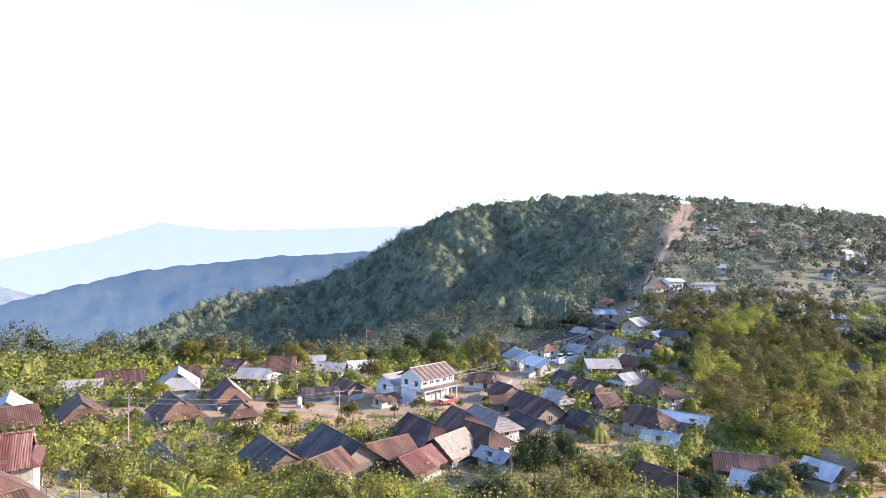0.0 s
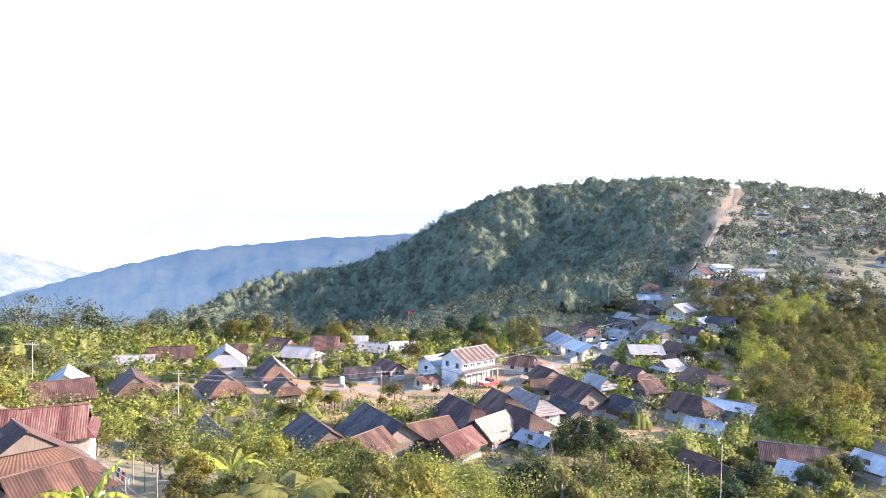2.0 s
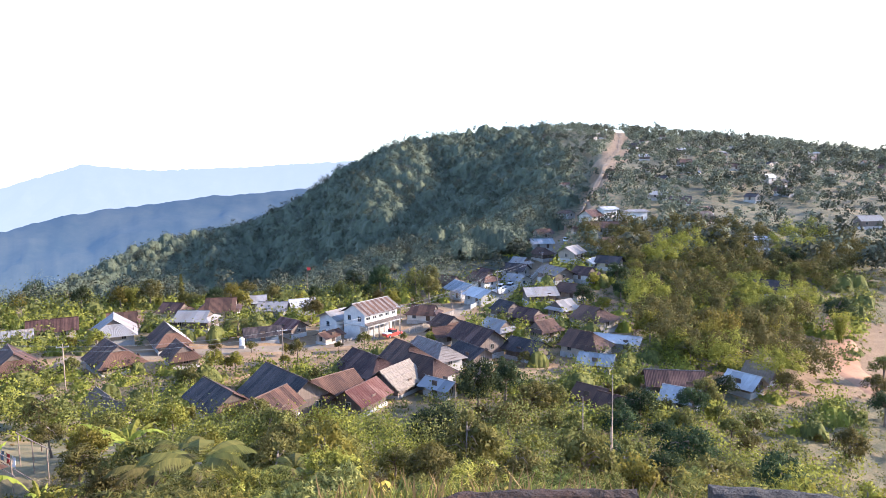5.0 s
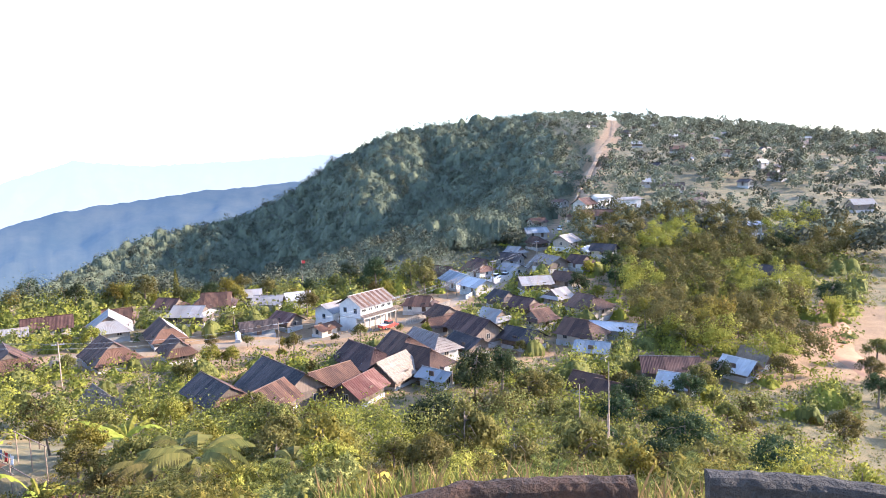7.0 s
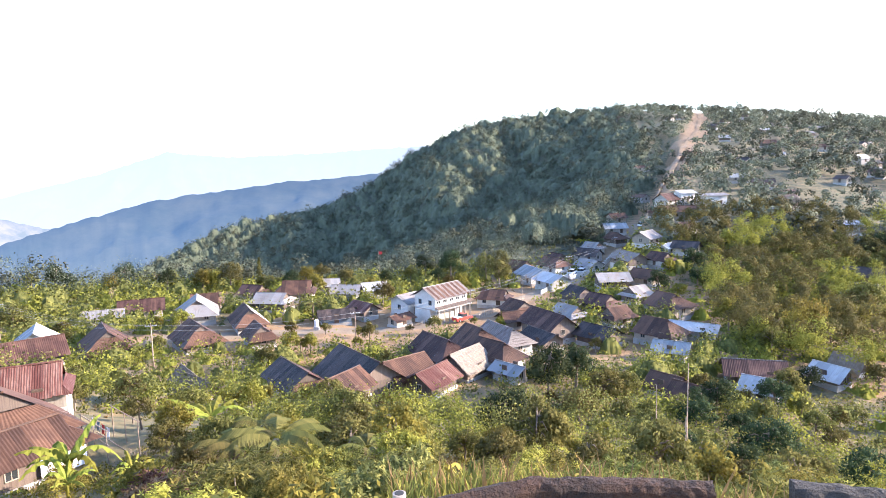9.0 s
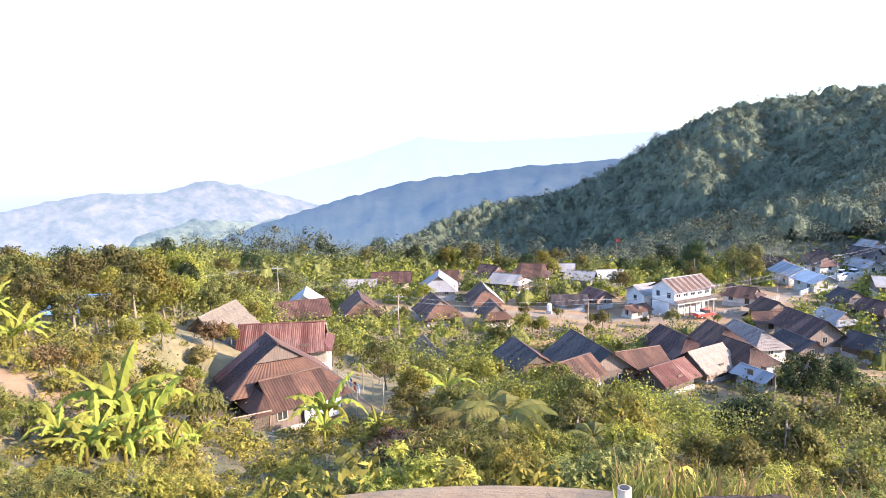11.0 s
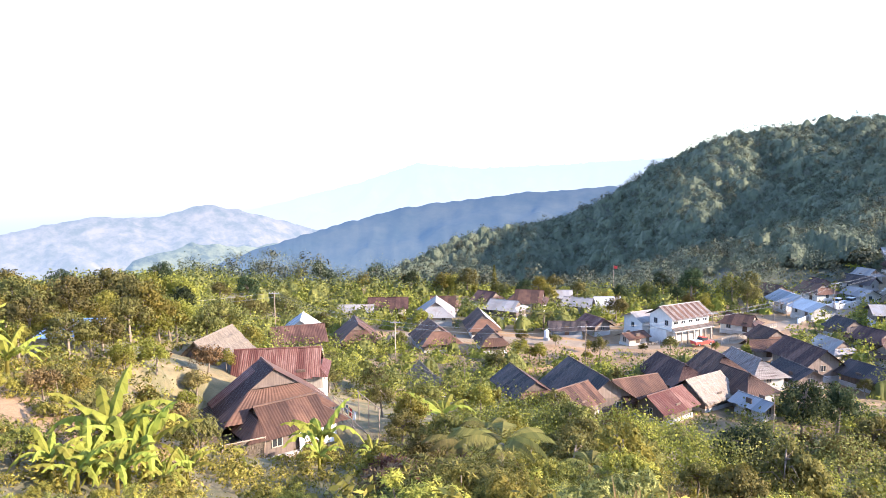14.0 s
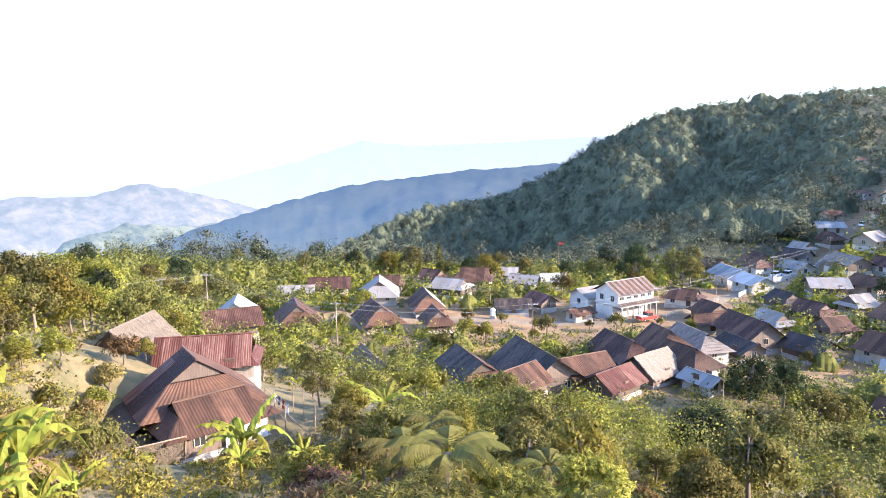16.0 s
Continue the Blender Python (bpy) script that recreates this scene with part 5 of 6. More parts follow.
scatter(ROUND + GOLD + BAMBOOS[:1] + DARK_TREES, 34, -30, 185, 95, 13, 4, 0.7, 1.15, 0, 3.0)  # behind the village
scatter(GOLD + ROUND, 24, -50, 130, 48, 34, 0, 0.35, 0.7, 0.2, 3.4)  # between the houses
scatter(GOLD + ROUND, 14, 10, 115, 35, 28, 0, 0.3, 0.5, 0.2, 3.6)
scatter(ROUND + GOLD + BAMBOOS + DARK_TREES[:1], 24, 80, 160, 30, 60, -28, 0.7, 1.2, 0.5, 4.4)  # the wood east of the road
scatter(ROUND + DARK_TREES, 8, 62, 160, 14, 30, -25, 0.6, 1.0, 0.5, 3.4)
scatter(ROUND + GOLD, 10, 60, 205, 30, 30, 0, 0.5, 0.8, 0.5, 4.0)
scatter(ROUND + DARK_TREES, 18, 30, 82, 22, 14, 0, 0.5, 0.8, 0.4, 3.0)
scatter(ROUND + BANANAS + DARK_TREES[:1], 20, 60, 88, 26, 14, 20, 0.5, 0.8, 0.4, 3.0)
scatter(ROUND + GOLD, 12, 100, 90, 24, 30, 0, 0.5, 0.9, 0.4, 3.0)
scatter(GOLD + ROUND + BANANAS, 34, -24, 70, 22, 20, 0, 0.4, 0.75, 0.4, 2.4)  # gardens in the hollow
scatter(GOLD + ROUND, 30, -66, 58, 16, 44, 35, 0.7, 1.15, 0.6, 3.0)
scatter(GOLD + ROUND[:1], 22, -50, 46, 12, 20, 30, 0.5, 0.8, 0.6, 2.4)
scatter(GOLD + ROUND, 12, -76, 42, 10, 22, 20, 0.9, 1.3, 0.6, 4.0)  # the western arm
scatter(DARK_TREES + ROUND + GOLD, 18, -100, 105, 30, 40, 20, 0.6, 1.0, 1.0, 3.0)

# growth crowding round the near house
for x, y, m, k in ((-24.6, 55.5, BANANAS[0], 0.8), (-23.0, 52.8, GOLD[0], 0.55), (-25.4, 58.0, GOLD[2], 0.6), (-22.0, 49.0, ROUND[0], 0.5), (-23.5, 46.0, GOLD[1], 0.45), (-28.5, 58.5, ROUND[1], 0.5), (-41.5, 47.5, DRY_BUSHES[0], 1.0),
                   (-40.0, 43.5, DRY_BUSHES[1], 1.0), (-43.5, 51.5, DRY_BUSHES[0], 1.2), (-44.5, 55.5, GOLD[0], 0.4), (-37.5, 41.0, BUSHES[0], 0.8), (-27.0, 43.5, BUSHES[1], 0.9), (-25.5, 41.5, BUSHES[0], 1.0), (-29.0, 41.8, DRY_BUSHES[1], 0.6),
                   (-46.0, 47.0, GOLD[2], 0.5), (-20.5, 53.5, BANANAS[1], 0.8), (-21.5, 57.0, BANANAS[2], 0.85), (-19.0, 50.0, GOLD[2], 0.5), (-26.5, 62.0, ROUND[2], 0.55), (-32.0, 64.0, GOLD[1], 0.5), (-46.0, 63.0, DRY_BUSHES[0], 1.1)):
    plant(m, x, y, k, rnd.uniform(0, 360))

# the slope below the viewpoint
scatter(BUSHES + GREEN_BUSHES, 30, 4, 14, 17, 5, 0, 0.75, 1.3, 0.3, 1.7)
scatter(BUSHES + GREEN_BUSHES, 30, 6, 24, 22, 6, 0, 1.0, 1.7, 0.3, 2.2)
scatter(BUSHES, 18, -15, 13, 9, 6, -35, 0.7, 1.2, 0.3, 1.8)
scatter(GOLD + ROUND + DRY_BUSHES[:1], 34, 6, 40, 30, 10, 0, 0.5, 0.9, 0.3, 2.8, (0.8, 1.2))
scatter(ROUND + GOLD + DARK_TREES[:1], 26, 14, 58, 32, 11, 0, 0.55, 0.9, 0.3, 3.0, (0.7, 1.1))
scatter(BUSHES + BUSHES + GREEN_BUSHES, 40, -22, 13, 11, 7, -30, 0.8, 1.4, 0.3, 1.5)
scatter(BUSHES + DRY_BUSHES, 16, -33, 32, 8, 7, 30, 0.5, 0.9, 0.3, 1.9)
scatter(GOLD + ROUND[:1], 20, -54, 44, 9, 16, 35, 0.6, 0.95, 0.3, 2.8)
scatter(GOLD + BUSHES[:1] + DRY_BUSHES[:1] + ROUND[:1], 20, -14, 44, 12, 16, 15, 0.45, 0.85, 0.3, 2.4)
scatter(BUSHES + GREEN_BUSHES, 12, 26, 17, 9, 8, 20, 0.8, 1.4, 0.3, 2.2)
for x, y, k in ((-23.4, 19.6, 1.15), (-24.6, 21.2, 1.3), (-22.8, 21.0, 1.2), (-23.6, 22.4, 1.3), (-25.8, 22.6, 1.2), (-24.4, 24.2, 1.15), (-22.0, 22.8, 1.0), (-25.4, 20.0, 1.1), (-26.4, 24.0, 1.2), (-23.0, 25.4, 1.1), (-43.5, 28.6, 2.2), (-44.4, 27.4, 1.8), (-45.2, 30.0, 2.0), (-42.0, 30.6, 1.7),
                (-14, 42, 0.9), (-16, 39, 0.8), (-20.5, 33.5, 1.1), (-21.5, 35.5, 1.0), (-18.5, 36.5, 0.9)):
    plant(rnd.choice(BANANAS), x, y, k * 0.62, rnd.uniform(0, 360), 0.1, 1.6)
for x, y, k in ((-7.0, 25.0, 0.85), (-10.3, 30.0, 0.95), (-12.0, 40, 0.9), (-4.6, 33.0, 0.8)):
    plant(rnd.choice(FERNS), x, y, k, rnd.uniform(0, 360))


DEAD = [shrub("dead_bush", "dead brown creepers hanging over old branches", FROND_BROWN, 3.0, 1.6, 0.3, 420, 65 + i, 6, 0.3, group="dead bushes") for i in range(2)]
for x, y, k in ((-9.4, 22.4, 1.0), (-8.2, 23.6, 1.1), (-10.8, 23.0, 1.0), (-12.2, 26.0, 1.1), (-7.2, 21.0, 0.7), (-30.5, 28.0, 0.6), (-28.8, 26.5, 0.5)):
    plant(rnd.choice(DEAD), x, y, k, rnd.uniform(0, 360))
for x, y, k in ((-5.8, 23.5, 0.5), (-6.6, 22.0, 0.42), (-31.5, 21.5, 0.4), (-20.0, 40.0, 0.5)):
    plant(rnd.choice(BARE), x, y, k, rnd.uniform(0, 360))


# woods and undergrowth, each one mass of crowns
def crowns(name, label, category, mat, x, y, size, tall, lumps, per, leaf, seed, narrow=0.75, lift=0.75, least=0.12):
    rng = np.random.default_rng(seed)
    z = ground(x, y)
    room = np.where(np.hypot(x, y) < 75, hedge_top(x, y) - z, 99.0)
    ok = room > -0.5
    room = np.maximum(room, 0.5)
    x, y, z, size, tall = x[ok], y[ok], z[ok], size[ok], np.minimum(tall, room / (lift + 0.65))[ok]
    k, quads, outs = len(x), [], []
    for j in range(lumps):
        w = rng.normal(0, 1, (k, 3))
        w /= np.linalg.norm(w, axis=1)[:, None]
        w[:, 2] = np.abs(w[:, 2]) * 1.2 - 0.25
        c = np.stack([x, y, z + tall * lift], 1) + w * np.stack([size, size, tall * 0.7], 1) * 0.6
        pts, out = clump_points(rng, c, size * rng.uniform(0.32, 0.55), per)
        q = leaf_quads(rng, pts, out + [0, 0, 0.35], 1.0, narrow, 0.2, 0.4)
        q[:, 1], q[:, 3] = q[:, 1] + (q[:, 2] - q[:, 0]) * 0.12, q[:, 3] - (q[:, 2] - q[:, 0]) * 0.08
        mid = q.mean(1, keepdims=True)
        quads.append(mid + (q - mid) * (np.repeat(size, per)[:, None] * leaf + least)[:, None])
        mass = pts - np.repeat(np.stack([x, y, z + tall * lift * 0.7], 1), per, 0)
        mass /= np.linalg.norm(mass, axis=1)[:, None] + 1e-6
        outs.append(out * 0.6 + mass)
    tagged(new(name, quads_mesh(name, np.concatenate(quads), mat, np.concatenate(outs))), label, category, kind="stuff")


def open_spots(rng, n, az0, az1, d0, d1, margin):
    az, d = np.radians(rng.uniform(az0, az1, n)), np.sqrt(rng.uniform(d0 ** 2, d1 ** 2, n))
    x, y = -d * np.sin(az), d * np.cos(az)
    ok = off_line(x, y, ROAD_LINE) > 2.5 + margin
    for p, q, r in PLOTS:
        ok &= np.hypot(x - p, y - q) > r * 0.86 + margin
    return x[ok], y[ok]


def chance(i, j, s):
    v = np.sin(i * 127.1 + j * 311.7 + s * 74.7) * 43758.5453
    return v - np.floor(v)


def canopy(name, label, category, mat, az, dist, cell, wide, high, stands, leaves, leaf, seed, step=0.16, sink=0.2, loose=0.2, skin_from=100):
    """A closed roof of many crowns: an uneven leafy skin over one bulge for each tree, set with loose leaves."""
    rng = np.random.default_rng(seed)
    lo, n = int(-dist[1] / cell) - 3, int(2 * dist[1] / cell) + 8
    si, sj = np.meshgrid(np.arange(n) + lo, np.arange(n) + lo, indexing="ij")
    sx, sy = (si + 0.15 + 0.7 * chance(si, sj, 1 + seed)) * cell, (sj + 0.15 + 0.7 * chance(si, sj, 2 + seed)) * cell
    grow = chance(si, sj, 3 + seed)
    rad = cell * (wide[0] + (wide[1] - wide[0]) * grow)
    tall = (high[0] + (high[1] - high[0]) * chance(si, sj, 4 + seed) ** 1.5) * (0.7 + 0.3 * grow)
    phase, way = chance(si, sj, 6 + seed) * 6.3, np.arctan2(-sx, sy)
    d = np.hypot(sx, sy)
    seen = (d > dist[0]) & (d < dist[1]) & (way > radians(az[0])) & (way < radians(az[1]))
    live = np.zeros(sx.shape, bool)
    live[seen] = stands(sx[seen], sy[seen], chance(si, sj, 5 + seed)[seen])
    px, py, pr = (np.array(v) for v in zip(*PLOTS))
    ids = np.argwhere(live)
    ax, ay = sx[live], sy[live]
    gap = np.min(np.hypot(ax[:, None] - px, ay[:, None] - py) - pr * 0.8, axis=1)
    free = (np.where(np.hypot(ax, ay) < 80, hedge_top(ax, ay) - ground(ax, ay) - tall[live] - 0.5, 1) > 0) & (gap > rad[live] * 0.5) & (off_line(ax, ay, ROAD_LINE) > 3.0 + rad[live] * 0.6)
    live[tuple(ids[~free].T)] = False

    def top(x, y):
        best = np.full(x.shape, -1.2)
        ci, cj = np.floor(x / cell).astype(int) - lo, np.floor(y / cell).astype(int) - lo
        for di in (-1, 0, 1):
            for dj in (-1, 0, 1):
                i, j = np.clip(ci + di, 0, n - 1), np.clip(cj + dj, 0, n - 1)
                dx, dy = x - sx[i, j], y - sy[i, j]
                a = np.arctan2(dy, dx)
                r = np.hypot(dx, dy) / rad[i, j] * (1 + 0.13 * np.sin(3 * a + phase[i, j]) + 0.09 * np.sin(7 * a - 2 * phase[i, j]))
                best = np.maximum(best, np.where(live[i, j] & (r < 1), tall[i, j] * np.sqrt(np.clip(1 - r * r, 0, 1)), -1.2))
        rough = np.sin(x * 3.1 / cell * 2.2 + 2 * np.sin(y * 2.3)) * np.sin(y * 2.9 / cell * 2.2 + 2 * np.sin(x * 1.7))
        return best + np.where(best > 0, (rough * 0.11 + 0.1 * np.sin(x * 4.7 + 3 * np.sin(y * 3.3)) * np.sin(y * 4.1 + 2 * np.sin(x * 2.9))) * cell, 0)

    def skin(x, y):
        return ground(x, y) + top(x, y)

    rows = int(math.log(dist[1] / dist[0]) / 0.0062)
    cols = int((az[1] - az[0]) / step)
    aa, dd = np.meshgrid(np.radians(np.linspace(az[0], az[1], cols)), dist[0] * (dist[1] / dist[0]) ** np.linspace(0, 1, rows), indexing="ij")
    gx, gy = -dd * np.sin(aa), dd * np.cos(aa)
    over = top(gx, gy)
    p = np.stack([gx, gy, ground(gx, gy) + over - sink * cell], -1)
    e = 0.22 * cell
    def outward(x, y):
        v = np.stack([skin(x - e, y) - skin(x + e, y), skin(x, y - e) - skin(x, y + e), np.full(x.shape, 2 * e)], -1)
        return v / np.linalg.norm(v, axis=-1, keepdims=True)
    o = outward(gx, gy)
    tie = lambda v: np.stack([v[:-1, :-1], v[:-1, 1:], v[1:, 1:], v[1:, :-1]], 2).reshape(-1, 4, v.shape[-1])
    quads, outs = tie(p), tie(o)
    keep = ((tie(over[..., None])[..., 0] > 0).sum(1) > 1) & (np.hypot(quads[:, 0, 0], quads[:, 0, 1]) > skin_from)
    quads, outs = quads[keep], outs[keep] + rng.normal(0, 0.3, (keep.sum(), 1, 3))
    face = np.cross(quads[:, 1] - quads[:, 0], quads[:, 2] - quads[:, 1])[:, 2] < 0
    quads[face], outs[face] = quads[face][:, ::-1], outs[face][:, ::-1]
    w, r = np.radians(rng.uniform(az[0], az[1], leaves)), dist[0] * (dist[1] / dist[0]) ** rng.random(leaves)
    x, y = -r * np.sin(w), r * np.cos(w)
    h = top(x, y)
    x, y, h, r = x[h > 0.2], y[h > 0.2], h[h > 0.2], r[h > 0.2]
    way = outward(x, y)
    at = np.stack([x, y, ground(x, y) + h], 1) + way * rng.normal(0, loose, (len(x), 1)) * cell
    q = leaf_quads(rng, at, way + [0, 0, 0.2], 1.0, 0.7, 0.2, 0.9)
    mid = q.mean(1, keepdims=True)
    q = mid + (q - mid) * (r * leaf)[:, None, None]
    outs = np.concatenate([outs, np.repeat((way + rng.normal(0, 0.28, way.shape))[:, None], 4, 1)])
    tagged(new(name, quads_mesh(name, np.concatenate([quads, q]), mat, outs)), label, category, kind="stuff")


def forest():
    def west(x, y, luck):
        return (x < spur_line(y) + 6) & (off_line(x, y, ROAD_LINE) > 6.0) & (ground(x, y) > -200) & (luck < 0.97)
    def east(x, y, luck):
        open_land = np.sin(x * 0.05 + 1.5 * np.sin(y * 0.021)) + np.sin(y * 0.043 + x * 0.02) > 0.6
        return (x >= spur_line(y) + 6) & (off_line(x, y, ROAD_LINE) > 6.0) & (np.hypot(x, y) > 215) & (luck < np.where(open_land, 0.26, 0.76))
    canopy("forest", "dense green forest covering the hill", "forest", LEAF_FOREST, (-44, 42), (186, 800), 9.0, (0.36, 0.98), (3.5, 11.5), west, 420000, 0.0019, 6, loose=0.09, skin_from=250)
    rng = np.random.default_rng(5)
    x, y = open_spots(rng, 3300, -16, 38, 195, 790, 3.0)
    ok = (ground(x, y) > -190) & (off_line(x, y, ROAD_LINE) > 6) & (x < spur_line(y) + 6)
    x, y = x[ok], y[ok]
    size = rng.uniform(2.0, 4.6, len(x))
    crowns("tall_trees", "taller trees standing out of the hill forest", "trees", LEAF_FOREST, x, y, size, size * rng.uniform(1.5, 2.6, len(x)), 9, 13, 0.15, 7, 0.7, 0.62)
    x, y = open_spots(rng, 8200, -44, 4, 210, 800, 2.0)
    ok = east(x, y, rng.random(len(x)))
    x, y = x[ok], y[ok]
    size = rng.uniform(1.7, 4.8, len(x))
    tall = size * rng.uniform(1.2, 2.2, len(x))
    dim = chance(np.floor(x / 14), np.floor(y / 14), 3) < 0.3
    crowns("hillside_trees", "olive green trees on the sunny hillside", "trees", LEAF_HILL, x[~dim], y[~dim], size[~dim], tall[~dim], 7, 13, 0.22, 8, 0.7, 0.6)
    crowns("hillside_thickets", "darker green thickets on the sunny hillside", "trees", LEAF_FOREST, x[dim], y[dim], size[dim] * 1.15, tall[dim] * 1.15, 7, 13, 0.22, 9, 0.7, 0.6)
    x = rng.uniform(-90, 330, 64)  # old trees along the skyline
    y = np.interp(x, WEST_FACE[:, 0], WEST_FACE[:, 1]) + rng.uniform(-14, 4, 64)
    size = rng.uniform(2.2, 5.2, 64)
    crowns("skyline_trees", "old spreading trees along the skyline of the hill", "trees", LEAF_FOREST, x, y, size, size * rng.uniform(1.5, 2.9, 64), 9, 16, 0.15, 10, 0.7, 0.66)


def east_wood():
    bare = [(112, 154), (97, 135), (86, 117), (81, 100), (83, 84)]
    def inside(x, y):
        ok = (patch(x, y, 88, 165, 22, 64, -24) > 0.5) | (patch(x, y, 110, 215, 40, 40) > 0.5)
        return ok & (patch(x, y, 99, 117, 15, 17) < 0.55) & (off_line(x, y, bare) > 6)
    def gold(x, y):
        return np.sin(x * 0.16 + 1.3 * np.sin(y * 0.11)) + np.sin(y * 0.13 + 0.5) > 0.75
    rng = np.random.default_rng(16)
    x, y = open_spots(rng, 5200, -46, -6, 80, 258, 1.5)
    ok = inside(x, y)
    x, y = x[ok], y[ok]
    spot = np.round(np.stack([x, y], 1) / 4.6)  # one tree to a plot of ground
    _, first = np.unique(spot, axis=0, return_index=True)
    x, y = x[first], y[first]
    size = rng.uniform(1.9, 3.5, len(x))
    tall = size * rng.uniform(1.6, 2.6, len(x))
    bright = gold(x, y)
    crowns("wood", "thick green wood between the houses", "wood", LEAF_GREEN, x[~bright], y[~bright], size[~bright], tall[~bright], 15, 42, 0.085, 18, 0.6, 0.62)
    crowns("bamboo_thicket", "yellow green bamboo thicket in the wood", "wood", LEAF_YELLOW, x[bright], y[bright], size[bright] * 0.85, tall[bright] * 1.1, 15, 42, 0.085, 19, 0.5, 0.66)


def gardens():
    for seed, mat, name, label, share, high in (
            (41, LEAF_YELLOW, "garden_growth", "tall yellow green garden plants among the houses", 0.34, (1.2, 4.2)),
            (42, LEAF_GREEN, "garden_trees", "green fruit trees and thickets among the houses", 0.34, (1.5, 5.5))):
        def stands(x, y, luck):
            patchy = 1 + 0.7 * np.sin(x * 0.11 + seed + 1.4 * np.sin(y * 0.09))
            return luck < share * patchy * np.clip(1.15 - bareness(x, y), 0.04, 1)
        canopy(name, label, "garden plants", mat, (-38, 62), (52, 225), 2.6, (0.5, 1.1), high, stands, 300000, 0.0036, seed, 0.24, 0.5, 0.26)


def undergrowth():
    for seed, mat, name, label, cat, n, az, dd, lo, hi in (
            (25, LEAF_YELLOW, "shrubs", "yellow green shrubs and weeds between the houses", "shrubs", 5200, (-45, 66), (36, 230), 0.4, 1.5),
            (26, LEAF_DRY, "dry_scrub", "dry brown scrub and straw between the houses", "scrub", 3200, (-45, 66), (40, 250), 0.3, 0.9),
            (27, LEAF_GREEN, "undergrowth", "green undergrowth on the slopes", "undergrowth", 4400, (-45, 66), (36, 250), 0.5, 1.8)):
        rng = np.random.default_rng(seed)
        x, y = open_spots(rng, n * 3, *az, *dd, 0.6)
        ok = rng.random(len(x)) < np.clip(1.05 - bareness(x, y) * 1.1, 0.03, 1)
        x, y = x[ok][:n], y[ok][:n]
        size = rng.uniform(lo, hi, len(x)) ** 1.0
        crowns(name, label, cat, mat, x, y, size, size * rng.uniform(0.7, 1.3, len(x)), 3, 9, 0.17, seed, 0.5, 0.3)
    rng = np.random.default_rng(33)
    x, y = open_spots(rng, 3400, -52, 72, 5.0, 60, 0.2)
    size = rng.uniform(0.3, 0.8, len(x)) * np.clip(np.hypot(x, y) / 22, 0.55, 1.6)
    crowns("weeds", "sunlit weeds and creepers covering the near slope", "weeds", LEAF_BUSH, x, y, size, size * rng.uniform(0.7, 1.2, len(x)), 5, 20, 0.16, 34, 0.42, 0.25, 0.04)


forest()
east_wood()
gardens()
undergrowth()


# ---- near things: the rim of the viewpoint ----
def rim():
    """A weathered, curved parapet in front of the viewpoint, broken by a gap."""
    def wall(name, label, mat, pts, wide, rise, seed):
        rng = random.Random(seed)
        s = Shape()
        fine = []
        for a, b in zip(pts[:-1], pts[1:]):
            fine += [Vector(a).lerp(Vector(b), i / 10) for i in range(10)]
        fine.append(Vector(pts[-1]))
        prof = [(-wide / 2, -rise), (-wide / 2, -rise * 0.8), (-wide / 2, -rise * 0.6), (-wide / 2, -rise * 0.4), (-wide / 2, -rise * 0.25), (-wide / 2, -rise * 0.12), (-wide / 2, -0.03), (-wide / 2 + 0.025, 0), (0, 0.012), (wide / 2 - 0.025, 0), (wide / 2, -0.03), (wide / 2, -rise)]
        m = len(prof)
        for i, p in enumerate(fine):
            d = (fine[min(i + 1, len(fine) - 1)] - fine[max(i - 1, 0)]).normalized()
            n = Vector((d.y, -d.x, 0))
            for o, h in prof:
                j = Vector((rng.uniform(-1, 1), rng.uniform(-1, 1), rng.uniform(-1, 1))) * 0.007
                s.v.append(tuple(p + n * o + Vector((0, 0, h)) + j))
        for i in range(len(fine) - 1):
            for k in range(m - 1):
                s.f.append((i * m + k, (i + 1) * m + k, (i + 1) * m + k + 1, i * m + k + 1))
        s.f.append(tuple(range(m)))
        s.f.append(tuple((len(fine) - 1) * m + k for k in reversed(range(m))))
        return tagged(new(name, s.mesh(name, mat)), label, "parapet", kind="structure")

    wall("parapet", "curved rusty brown mossy concrete rim", CONCRETE, [(-2.34, 2.17, 32.68), (-1.52, 2.80, 32.82), (-0.86, 3.11, 33.00), (-0.35, 3.31, 33.18), (0.40, 3.49, 33.25), (0.90, 3.47, 33.25), (1.36, 3.41, 33.25)], 0.14, 1.3, 3)
    # one dark concrete throughout; its top is pale only where the sun strikes
    wall("low_wall", "dark old concrete wall with sunlit top", OLD_CONCRETE, [(1.76, 3.39, 33.27), (2.30, 3.21, 33.27), (2.99, 2.86, 33.25), (3.67, 2.39, 33.25)], 0.16, 1.4, 5)


rim()


